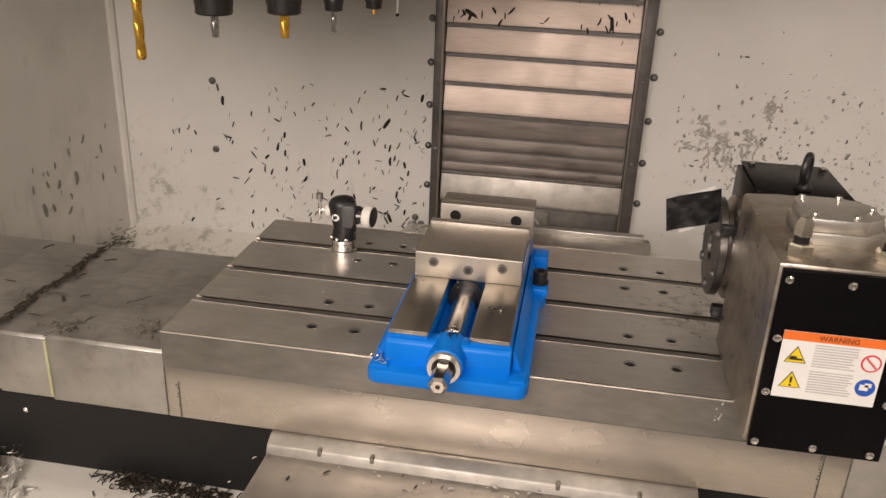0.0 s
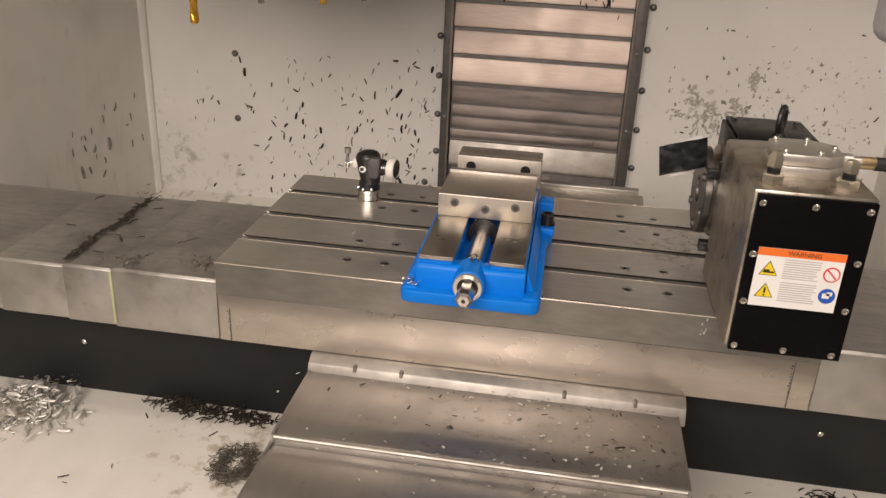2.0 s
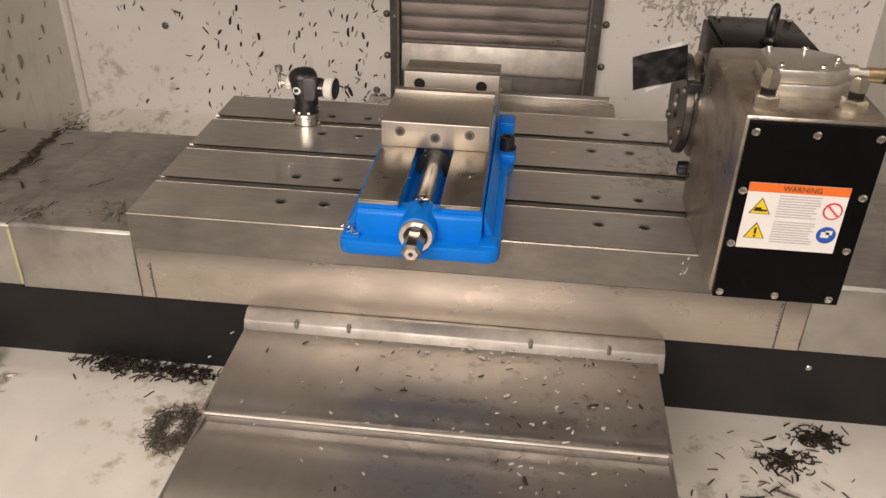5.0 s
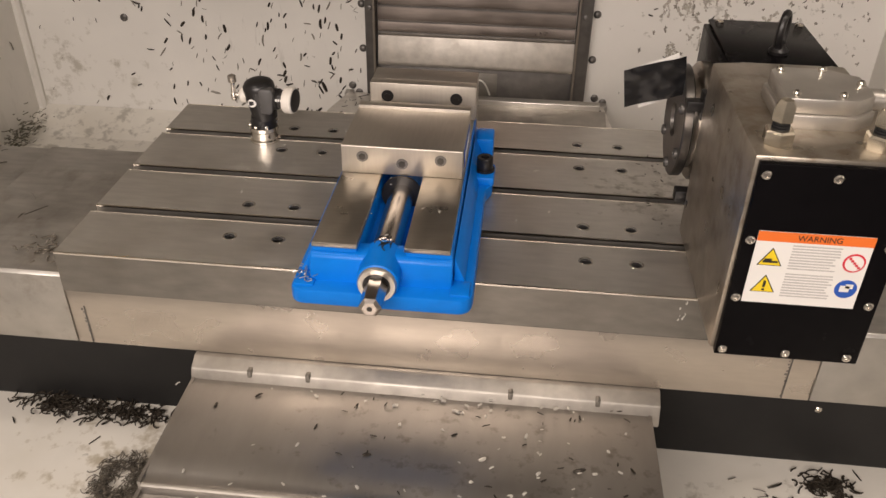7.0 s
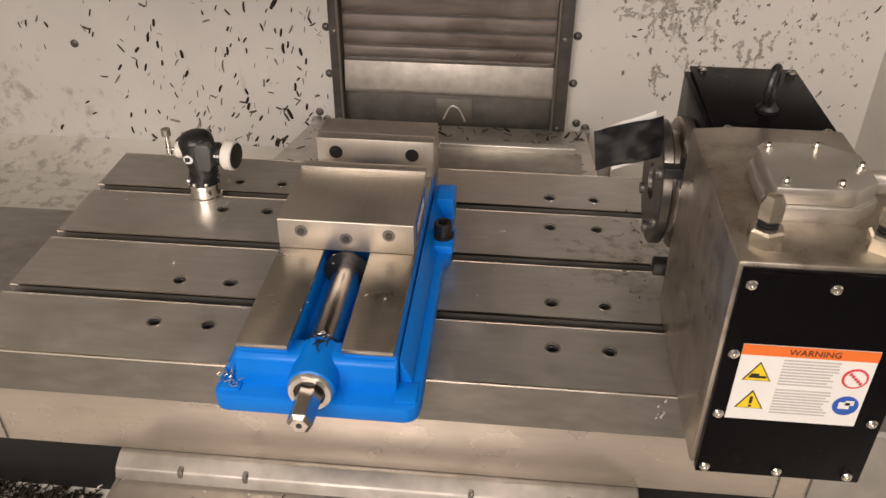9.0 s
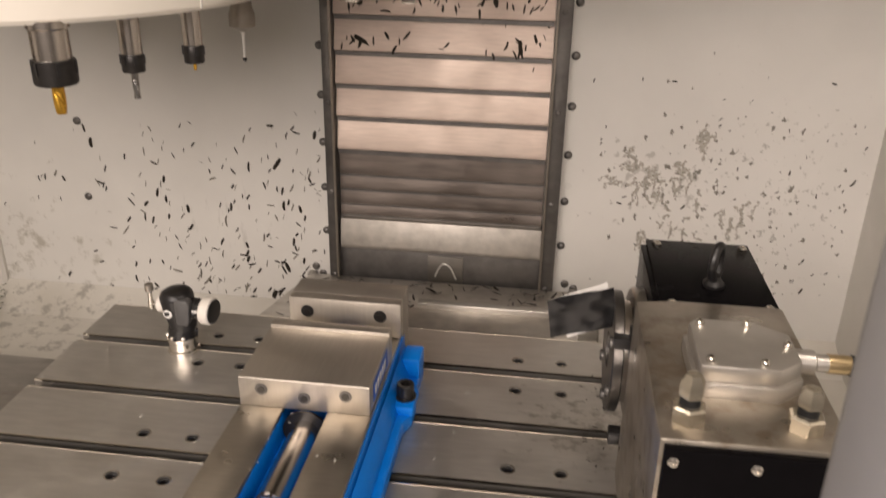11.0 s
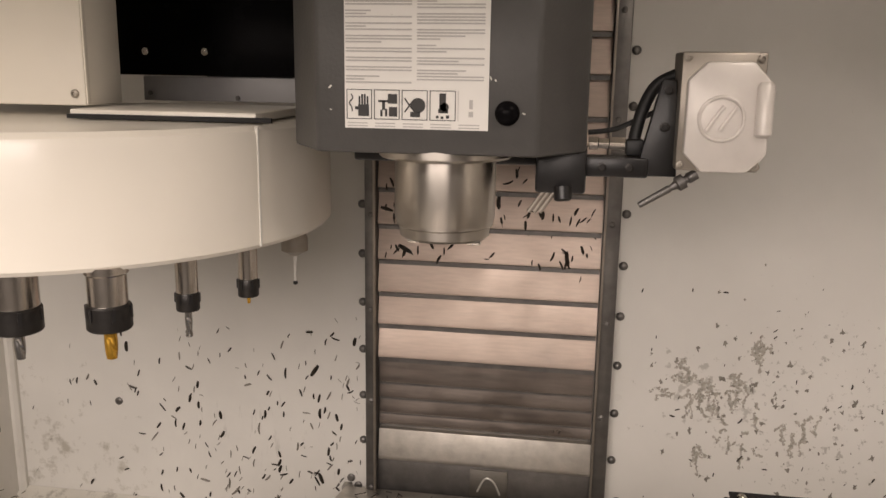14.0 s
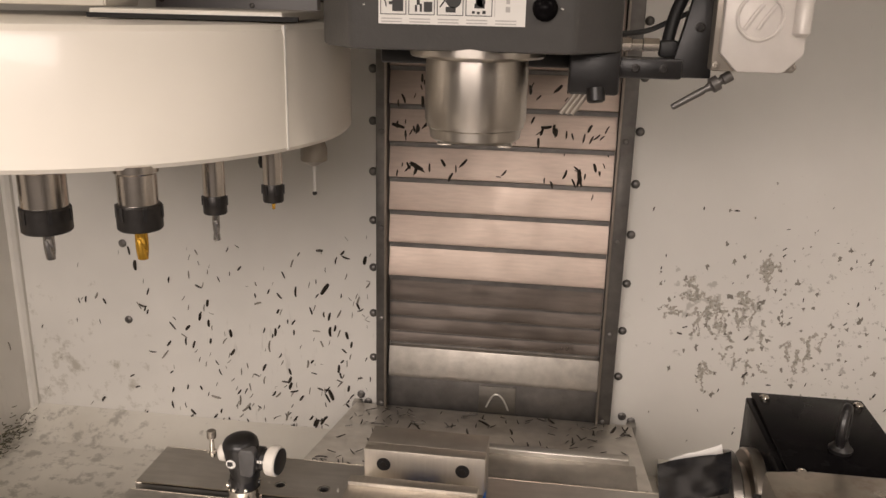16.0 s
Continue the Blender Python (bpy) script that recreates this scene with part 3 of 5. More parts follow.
part("base_flange", bm, M_BLUE, vise)
bm = B()
for x0, x1 in ((-0.078, -0.026), (0.028, 0.080)):
    box(bm, x0, x1, -0.034, 0.335, 0.015, 0.0605, 0.003)
prism(bm, ((-0.046, 0.018), (-0.040, 0.050), (-0.034, 0.054), (-0.012, 0.054), (-0.012, 0.018)), "x", -0.079, 0.081, 0.003)
box(bm, -0.030, 0.032, -0.04, 0.33, 0.015, 0.026)
part("casting", bm, M_BLUE, vise)
bm = turned(B(), (0.001, -0.064, 0.035), (0, 1, 0), ((0, 0.0215), (0.0015, 0.0235), (0.030, 0.0242), (0.050, 0.0245), (0.056, 0.02)), 28)
part("screw_boss", bm, M_BLUE, vise)
bm = turned(B(), (0.001, -0.0685, 0.035), (0, 1, 0), ((0.004, 0.0115), (0.004, 0.0150), (0, 0.0155), (0.0, 0.0205), (0.002, 0.0218), (0.012, 0.0218)), 28)
part("bearing_ring", bm, M_ALU, vise, "grey thrust bearing ring")
bm = turned(B(), (0.001, -0.0690, 0.035), (0, 1, 0), ((0.003, 0.0112), (0.003, 0.0152), (0.006, 0.0155)), 28)
part("bearing_gap", bm, M_BLACK, vise, "dark gap round the screw end")
bm = turned(B(), (0.001, -0.0260, 0.0465), (0, 1, 0), ((0, 0.0108), (0.001, 0.0122), (0.010, 0.0122), (0.011, 0.0108)), 24)
for a in (0.4, 1.5, 2.6):
    turned(bm, (0.001 + 0.0118 * math.cos(a), -0.0205, 0.0465 + 0.0118 * math.sin(a)), (math.cos(a), 0, math.sin(a)), ((0, 0.0028), (0.0018, 0.0028), (0.0018, 0.0012)), 8)
part("lock_collar", bm, M_COLLAR, vise, "oily black lock collar on the screw")
for x0, x1 in ((-0.076, -0.025), (0.027, 0.078)):
    bm = box(B(), x0, x1, -0.038, 0.330, 0.0602, 0.0665, 0.0012)
    part("bed_way", bm, M_VBED, vise, "ground steel bed way with oily patches")
bm = turned(B(), (0.001, -0.03, 0.040), (0, 1, 0), ((0, 0.0105), (0.024, 0.0105), (0.027, 0.0160), (0.15, 0.0160), (0.17, 0.0160)), 28)
part("lead_screw", bm, M_HOLD, vise, "polished steel screw")
bm = turned(B(), (0.001, -0.110, 0.035), (0, 1, 0), ((0, 0.0085), (0.0035, 0.0125), (0.045, 0.0128), (0.05, 0.0128)), 6, 0.52, True)
hexend = part("hex_end", bm, M_HOLD, vise, "bright hexagonal screw end")
part("centre_hole", turned(B(), (0.001, -0.1103, 0.035), (0, 1, 0), ((0, 0.0030), (0.004, 0.0028)), 12), M_HOLE, hexend)
bm = B()
prism(bm, ((0.127, 0.0668), (0.127, 0.1035), (0.128, 0.1045), (0.243, 0.1045), (0.243, 0.0668)), "x", -0.0755, 0.0765, 0.0008)
part("moving_jaw", bm, M_VSTEEL, vise)
# solid black disc draws the shade in the jaw's cutout
bm = turned(B(), (0.001, 0.1225, 0.041), (0, 1, 0), ((0, 0.0262), (0.003, 0.0262)), 32)
part("jaw_relief", bm, M_BLACK, vise, "black disc for the shaded round relief over the screw")
for x, z in ((-0.049, 0.0905), (0.049, 0.0905), (0.001, 0.083)):
    bm = turned(B(), (x, 0.1266, z), (0, -1, 0), ((0, 0.0074), (0.0006, 0.0072), (0.0006, 0.0052), (0.0004, 0.0002)), 18)
    bolt = part("jaw_bolt", bm, M_RAIL, vise)
    bm = turned(B(), (x, 0.1258, z), (0, -1, 0), ((0, 0.0048), (0.0008, 0.0048)), 6, 0.2, True)
    part("socket", bm, M_HOLE, bolt)
bm = box(B(), -0.0755, 0.0765, 0.2432, 0.2585, 0.0668, 0.1085, 0.0008)
part("jaw_plate", bm, M_VSTEEL, vise, "bright moving jaw plate")
bm = box(B(), -0.0705, 0.0795, 0.3232, 0.365, 0.020, 0.1165, 0.0015)
part("fixed_jaw", bm, M_CAST, vise, "grey fixed jaw block")
bm = box(B(), -0.0705, 0.0795, 0.305, 0.323, 0.0668, 0.1165, 0.0008)
part("jaw_plate", bm, M_VSTEEL, vise, "ground fixed jaw plate")
for x in (-0.046, 0.052):
    bm = turned(B(), (x, 0.3047, 0.0975), (0, -1, 0), ((0, 0.0088), (0.0006, 0.0086), (0.0006, 0.0062), (0.0004, 0.0002)), 20)
    bolt = part("jaw_bolt", bm, M_BLACK, vise)
    bm = turned(B(), (x, 0.3038, 0.0975), (0, -1, 0), ((0, 0.0042), (0.0008, 0.0042)), 6, 0.2, True)
    part("socket", bm, M_COLLAR, bolt)
# side ribs, front pads and clamp bolts
bm = B()
prism(bm, ((0.082, 0.02), (0.082, 0.052), (0.094, 0.024), (0.094, 0.02)), "y", -0.03, 0.32, 0.001)
prism(bm, ((-0.079, 0.02), (-0.079, 0.050), (-0.092, 0.024), (-0.092, 0.02)), "y", -0.03, 0.32, 0.001)
part("side_web", bm, M_BLUE, vise)
for x in (-0.083, 0.090):
    bm = box(B(), x - 0.011, x + 0.011, -0.058, -0.030, 0.0195, 0.0235, 0.0015)
    part("pad", bm, M_BLUE, vise)
bm = box(B(), 0.088, 0.114, 0.200, 0.246, 0.018, 0.032, 0.004)
part("clamp_ear", bm, M_BLUE, vise)
bm = box(B(), 0.084, 0.108, 0.285, 0.325, 0.018, 0.048, 0.003)
part("stop_lug", bm, M_BLUE, vise)
bm = box(B(), 0.0768, 0.0776, 0.145, 0.225, 0.074, 0.098, 0.0002)
part("maker_plate", bm, M_INKBLUE, vise, "dark blue maker's plate with pale marks")
for k in range(5):
    bm = box(B(), 0.0774, 0.0780, 0.152 + 0.013 * k, 0.160 + 0.013 * k, 0.080, 0.092, 0.0001)
    part("mark", bm, M_WHITE, vise)
clamp_bolt = thing("clamp_bolt", (0.1, 0.223, 0.032), "black socket-head clamp bolt with washer on the vise ear", "bolt")
bm = turned(B(), (0.1, 0.223, 0.032), (0, 0, 1), ((0, 0.0135), (0.003, 0.0135), (0.003, 0.011), (0.019, 0.011), (0.020, 0.010), (0.020, 0.006), (0.012, 0.0058), (0.012, 0.0003)), 24)
part("head", bm, M_BLACK, clamp_bolt)

# ---- rotary indexer ----
rot = thing("rotary_indexer", (0.43, 0.10, 0.0), "steel-bodied rotary indexer with black cover plates", "rotary table")
bm = B()
prism(bm, ((0.356, -0.087), (0.356, 0.150), (0.398, 0.158), (0.505, 0.158), (0.505, -0.087)), "z", 0.001, 0.226, 0.004)
part("body", bm, M_BODY, rot)
bm = box(B(), 0.360, 0.503, -0.096, -0.0872, 0.001, 0.222, 0.0012)
plate = part("front_plate", bm, M_BLKPANEL, rot, "glossy black front cover plate")
for x, z in ((0.367, 0.211), (0.430, 0.211), (0.494, 0.211), (0.367, 0.142), (0.494, 0.142), (0.367, 0.075), (0.494, 0.075), (0.367, 0.009), (0.430, 0.009), (0.491, 0.009)):
    bm = turned(B(), (x, -0.096, z), (0, -1, 0), ((0, 0.0048), (0.0015, 0.0048), (0.003, 0.0034), (0.0032, 0.002), (0.002, 0.0018), (0.002, 0.0003)), 12)
    part("screw", bm, M_CHROME, plate)
bm = B()
prism(bm, ((0.378, 0.158), (0.378, 0.338), (0.505, 0.338), (0.505, 0.1585)), "z", 0.10, 0.212, 0.002)
part("motor_housing", bm, M_BLKPANEL, rot, "black motor housing")
bm = box(B(), 0.384, 0.507, 0.156, 0.342, 0.2125, 0.217, 0.0012)
mplate = part("top_plate", bm, M_BLKPANEL, rot, "black top plate")
for x, y in ((0.396, 0.328), (0.498, 0.327), (0.396, 0.167), (0.496, 0.169)):
    bm = turned(B(), (x, y, 0.217), (0, 0, 1), ((0, 0.0055), (0.0015, 0.0055), (0.003, 0.004), (0.0032, 0.0022), (0.002, 0.002), (0.002, 0.0003)), 12)
    part("screw", bm, M_CHROME, mplate)
# lifting eye
bm = turned(B(), (0.446, 0.217, 0.217), (0, 0, 1), ((0, 0.011), (0.004, 0.012), (0.006, 0.010), (0.009, 0.0075), (0.013, 0.006)), 18)
ring = [(0.446 + 0.0065 * math.cos(a), 0.217 + 0.0130 * math.cos(a), 0.2455 + 0.0195 * math.sin(a)) for a in [2 * math.pi * i / 16 - 1.57 for i in range(17)]]
tube(bm, ring, 0.0048, 10)
part("lifting_eye", bm, M_BLACK, rot, "black forged lifting eye")
# spindle side: drum, face plate and clamps
bm = turned(B(), (0.402, 0.237, 0.115), (-1, 0, 0), ((0, 0.076), (0.036, 0.076), (0.038, 0.074), (0.039, 0.060), (0.048, 0.060)), 48)
part("spindle_drum", bm, M_SPIN, rot, "bright turned spindle drum")
bm = turned(B(), (0.354, 0.237, 0.115), (-1, 0, 0), ((0, 0.070), (0.0015, 0.072), (0.011, 0.072), (0.0125, 0.070), (0.0125, 0.022), (0.008, 0.02)), 48)
fp = part("face_plate", bm, M_FPLATE, rot, "dark oily round face plate")
for k in range(6):
    a = math.pi * 2 * k / 6 + 0.4
    bm = turned(B(), (0.3415, 0.237 + 0.058 * math.cos(a), 0.115 + 0.058 * math.sin(a)), (-1, 0, 0), ((0, 0.007), (0.003, 0.007), (0.004, 0.006), (0.004, 0.0035), (0.001, 0.0033), (0.001, 0.0003)), 12)
    part("bolt", bm, M_RAIL, fp)
bm = box(B(), 0.340, 0.372, 0.160, 0.175, 0.160, 0.172, 0.001)
box(bm, 0.357, 0.372, 0.156, 0.180, 0.150, 0.182, 0.0015)
part("clamp_block", bm, M_BLACK, rot)
bm = box(B(), 0.345, 0.372, 0.158, 0.176, 0.036, 0.052, 0.002)
part("clamp_block", bm, M_BLACK, rot)
# connector block on the top
bm = B()
prism(bm, ((0.390, -0.025), (0.390, 0.056), (0.400, 0.066), (0.452, 0.066), (0.482, 0.046), (0.482, -0.006), (0.460, -0.025)), "z", 0.2255, 0.240, 0.0015)
part("block_base", bm, M_ALU, rot)
bm = B()
prism(bm, ((0.393, -0.022), (0.393, 0.053), (0.402, 0.063), (0.450, 0.063), (0.479, 0.044), (0.479, -0.004), (0.458, -0.022)), "z", 0.2402, 0.256, 0.002)
part("block_cover", bm, M_ALU, rot, "cast aluminium connector cover")
for x, y in ((0.402, 0.050), (0.444, 0.054), (0.402, -0.014), (0.446, -0.014), (0.472, 0.02)):
    cap_screw(rot, (x, y, 0.256), (0, 0, 1), 0.0042, M_CHROME, "screw", 0.005)
# air fittings
for x, y, h in ((0.381, -0.058, 1.0), (0.472, -0.058, 0.8)):
    bm = turned(B(), (x, y, 0.2255), (0, 0, 1), ((0, 0.0135), (0.001, 0.0145), (0.013, 0.0145), (0.0150, 0.0125), (0.0150, 0.0095)), 6, 0.4, True)
    nut = part("air_fitting", bm, M_PLATED, rot, "plated hex air fitting")
    bm = B()
    for k in range(3):
        turned(bm, (x, y, 0.2400 + 0.0027 * k), (0, 0, 1), ((0, 0.0072), (0.0006, 0.0082), (0.0018, 0.0082), (0.0024, 0.0072)), 18)
    part("seal_ring", bm, M_RUBBER, nut, "dark sealing rings")
    bm = turned(B(), (x, y, 0.2480), (0, 0, 1), ((0, 0.0094), (0.001, 0.0104), (0.013 * h, 0.0104), (0.0205 * h, 0.0062), (0.0215 * h, 0.0035)), 6, 0.2, True)
    part("cap", bm, M_PLATED, nut, "plated pointed hex cap")
# cable from the connector
cable = thing("cable", (0.52, 0.03, 0.235), "black cable with brass collar leaving the indexer", "cable")
bm = turned(B(), (0.481, 0.025, 0.240), (1, 0, 0), ((0, 0.011), (0.016, 0.011), (0.018, 0.008), (0.028, 0.008)), 16)
part("gland", bm, M_ALU, cable)
bm = turned(B(), (0.509, 0.025, 0.240), (1, 0, 0), ((0, 0.0088), (0.016, 0.0088), (0.020, 0.008)), 14)
part("collar", bm, M_BRASS, cable)
bm = tube(B(), ((0.528, 0.025, 0.240), (0.556, 0.022, 0.234), (0.59, 0.01, 0.19), (0.61, 0.02, 0.10), (0.64, 0.08, 0.0), (0.72, 0.2, -0.03)), 0.0095, 10)
part("sheath", bm, M_RUBBER, cable)
# plastic film flapping off the face plate
film_ob = thing("plastic_film", (0.30, 0.21, 0.15), "crumpled black plastic film taped to the face plate over white paper", "film")
def sheet(corner, u, v, nu, nv, amp, thick, seed):
    bm = B()
    nrm = Vector(u).cross(Vector(v)).normalized()
    g = []
    for side in (0, 1):
        rows = []
        for i in range(nu + 1):
            row = []
            for j in range(nv + 1):
                p = Vector(corner) + Vector(u) * (i / nu) + Vector(v) * (j / nv)
                h = noise.noise(Vector((i * 0.30 + seed, j * 0.42, seed * 1.7))) + 0.25 * noise.noise(Vector((i * 0.9 + seed, j * 0.5, seed)))
                row.append(bm.verts.new(p + nrm * (h * amp + side * thick)))
            rows.append(row)
        g.append(rows)
    for i in range(nu):
        for j in range(nv):
            bm.faces.new((g[0][i][j], g[0][i + 1][j], g[0][i + 1][j + 1], g[0][i][j + 1]))
            bm.faces.new((g[1][i][j], g[1][i][j + 1], g[1][i + 1][j + 1], g[1][i + 1][j]))
    for i in range(nu):
        for j in (0, nv):
            bm.faces.new((g[0][i][j], g[1][i][j], g[1][i + 1][j], g[0][i + 1][j]))
    for j in range(nv):
        for i in (0, nu):
            bm.faces.new((g[0][i][j], g[0][i][j + 1], g[1][i][j + 1], g[1][i][j]))
    bmesh.ops.recalc_face_normals(bm, faces=bm.faces)
    return bm
part("film", sheet((0.273, 0.211, 0.140), (0.072, -0.002, 0.022), (-0.007, -0.002, 0.049), 14, 11, 0.0028, 0.0008, 1.0), M_TAPE, film_ob)
part("backing", sheet((0.292, 0.220, 0.136), (0.052, 0.002, 0.022), (-0.012, 0.003, 0.051), 8, 6, 0.003, 0.0006, 4.0), M_PAPER, film_ob)

# ---- warning labels ----
def text_mesh(words, size, m):
    cu = bpy.data.curves.new("letters", "FONT")
    cu.body, cu.size, cu.align_x, cu.align_y, cu.extrude = words, size, "CENTER", "CENTER", 0.0002
    ob = bpy.data.objects.new("letters", cu)
    scene.collection.objects.link(ob)
    me = bpy.data.meshes.new_from_object(ob.evaluated_get(bpy.context.evaluated_depsgraph_get()))
    bpy.data.objects.remove(ob)
    me.transform(m)
    return me


def lettering(words, size, at, mat, parent):
    me = text_mesh(words, size, pose(*at, 90, 0, 0))
    me.materials.append(mat)
    ob = new("lettering", me)
    ob.parent = parent
    ob.matrix_parent_inverse = Matrix.Translation(parent.location).inverted()
    return ob


def triangle(bm, x, z, r, y, d):
    prism(bm, [(x + r * math.sin(a), z + r * math.cos(a)) for a in (0, 2.094, 4.189)], "y", y - d, y)


# label on the indexer's front plate
sg = thing("warning_label", (0.427, -0.0966, 0.11), "white safety label with orange band and pictograms on the black plate", "label")
part("sheet", box(B(), 0.373, 0.480, -0.0970, -0.0963, 0.071, 0.153), M_WHITE, sg)
part("band", box(B(), 0.373, 0.480, -0.0976, -0.0971, 0.1425, 0.153), M_ORANGE, sg)
lettering("WARNING", 0.0085, (0.430, -0.0978, 0.1475), M_INK, sg)
for z, inner in ((0.124, 0), (0.093, 1)):
    bm = B(); triangle(bm, 0.390, z - 0.002, 0.0135, -0.0971, 0.0004); part("triangle_edge", bm, M_INK, sg)
    bm = B(); triangle(bm, 0.390, z - 0.002, 0.0118, -0.0976, 0.0004); part("triangle", bm, M_YELLOW, sg)
    bm = B()
    if inner:
        box(bm, 0.3888, 0.3912, -0.0985, -0.0981, 0.0905, 0.098)
        box(bm, 0.3888, 0.3912, -0.0985, -0.0981, 0.0865, 0.0887)
    else:
        box(bm, 0.383, 0.397, -0.0985, -0.0981, 0.1190, 0.1212)
        box(bm, 0.384, 0.391, -0.0985, -0.0981, 0.1212, 0.1235)
    part("pictogram", bm, M_INK, sg)
for z, mat in ((0.124, M_RED), (0.094, M_INKBLUE)):
    bm = turned(B(), (0.467, -0.0971, z), (0, -1, 0), ((0, 0.0105), (0.0004, 0.0105)), 24); part("disc", bm, mat, sg)
    if mat == M_RED:
        bm = turned(B(), (0.467, -0.0976, z), (0, -1, 0), ((0, 0.0086), (0.0003, 0.0086)), 24); part("disc_field", bm, M_WHITE, sg)
        bm = B()
        for s in range(5):
            box(bm, 0.461 + s * 0.0024, 0.4634 + s * 0.0024, -0.0984, -0.0980, z + 0.004 - s * 0.0024, z + 0.0066 - s * 0.0024)
        part("pictogram", bm, M_RED, sg)
    else:
        bm = B(); box(bm, 0.461, 0.470, -0.0980, -0.0976, z - 0.003, z + 0.004); box(bm, 0.466, 0.473, -0.0980, -0.0976, z + 0.001, z + 0.006)
        part("pictogram", bm, M_WHITE, sg)
bm = B()
for blk in (0.1395, 0.1075):
    for i in range(9 if blk > 0.12 else 9):
        w = 0.036 + 0.010 * random.random()
        if blk - 0.0032 * i > 0.073:
            box(bm, 0.4075, 0.4075 + w, -0.0975, -0.0971, blk - 0.0032 * i - 0.0013, blk - 0.0032 * i)
part("fine_print", bm, M_PALE_INK, sg, "rows of fine grey print")

# ---- tool setter ----
ts = thing("tool_setter", (-0.243, 0.340, 0.0), "black tool setting probe with white knurled ring on a steel stud", "tool setter")
sx, sy = -0.243, 0.340
bm = turned(B(), (sx, sy, 0.0005), (0, 0, 1), ((0, 0.023), (0.004, 0.023), (0.006, 0.0205), (0.018, 0.0205), (0.020, 0.022), (0.026, 0.022)), 28)
part("stud", bm, M_CHROME, ts, "bright steel stud")
bm = turned(B(), (sx, sy, 0.026), (0, 0, 1), ((0, 0.020), (0.010, 0.019), (0.018, 0.018)), 24)
for a in (0.3, 1.9, 3.2, 4.6):
    turned(bm, (sx + 0.017 * math.cos(a), sy + 0.017 * math.sin(a), 0.030), (math.cos(a), math.sin(a), 0), ((0, 0.003), (0.004, 0.003)), 8)
part("swivel", bm, M_BLACK, ts)
bm = turned(B(), (sx + 0.004, sy, 0.040), (-0.10, -0.02, 1), ((0, 0.0185), (0.010, 0.0195), (0.030, 0.0222), (0.052, 0.0240), (0.058, 0.0232), (0.063, 0.0200), (0.066, 0.0150), (0.0675, 0.008), (0.068, 0.002)), 32)
part("body", bm, M_BLACK, ts)
bm = B()
prism(bm, ((sx + 0.005, 0.058), (sx + 0.004, 0.094), (sx + 0.008, 0.099), (sx + 0.023, 0.099), (sx + 0.027, 0.092), (sx + 0.024, 0.062), (sx + 0.020, 0.056)), "y", sy - 0.0255, sy - 0.010, 0.0025)
part("cheek", bm, M_CHEEK, ts, "dark grey plastic cheek")
for a in (0.6, 2.0, 3.6, 4.4, 5.2):
    cap_screw(ts, (sx + 0.0195 * math.cos(a), sy + 0.0195 * math.sin(a), 0.030), (math.cos(a), math.sin(a), 0.2), 0.0034, M_CHROME, "screw", 0.004)
bm = B()
for k in range(3):
    box(bm, sx + 0.0288 + 0.0036 * k, sx + 0.0314 + 0.0036 * k, sy - 0.0224, sy - 0.0218, 0.0790, 0.0830)
part("print", bm, M_WHITE, ts, "small white marks")
bm = turned(B(), (sx + 0.018, sy - 0.004, 0.076), (1, -0.12, 0), ((0, 0.017), (0.012, 0.017), (0.014, 0.015), (0.022, 0.015)), 24)
part("barrel", bm, M_BLACK, ts)
ring_r = [(0, 0.0195), (0.002, 0.021), (0.013, 0.021), (0.015, 0.0195)]
bm = turned(B(), (sx + 0.040, sy - 0.0066, 0.076), (1, -0.12, 0), ring_r, 32)
part("ring", bm, M_WHITEPL, ts, "white ring")
bm = turned(B(), (sx + 0.0552, sy - 0.0085, 0.076), (1, -0.12, 0), ((0, 0.0185), (0.001, 0.018), (0.002, 0.010)), 28)
part("end_cap", bm, M_BLACK, ts)
bm = turned(B(), (sx - 0.020, sy, 0.078), (-1, 0, 0), ((0, 0.013), (0.008, 0.013), (0.011, 0.010), (0.013, 0.006)), 20)
part("stylus_socket", bm, M_WHITEPL, ts)
bm = turned(B(), (sx - 0.032, sy, 0.078), (-1, 0, 0), ((0, 0.0025), (0.014, 0.0025)), 10)
turned(bm, (sx - 0.042, sy, 0.068), (0, 0, 1), ((0, 0.003), (0.004, 0.0045), (0.014, 0.0035), (0.030, 0.0028)), 12)
part("stylus", bm, M_CHROME, ts)
bm = turned(B(), (sx - 0.042, sy, 0.098), (0, 0, 1), ((0, 0.004), (0.001, 0.0062), (0.011, 0.0062), (0.012, 0.005)), 16)
part("stylus_tip", bm, M_CAST, ts)
bm = turned(B(), (sx - 0.007, sy - 0.0228, 0.074), (0, -1, 0), ((0, 0.0068), (0.0008, 0.0066)), 22)
emb = part("emblem", bm, M_WHITE, ts, "small round white emblem")
bm = B(); box(bm, sx - 0.0115, sx - 0.0065, sy - 0.0243, sy - 0.0236, 0.0705, 0.0775, 0.0003); box(bm, sx - 0.0065, sx - 0.0042, sy - 0.0243, sy - 0.0236, 0.0715, 0.0775, 0.0003)
part("emblem_mark", bm, M_BLACK, emb)

ts.scale = (0.98, 0.98, 0.92)

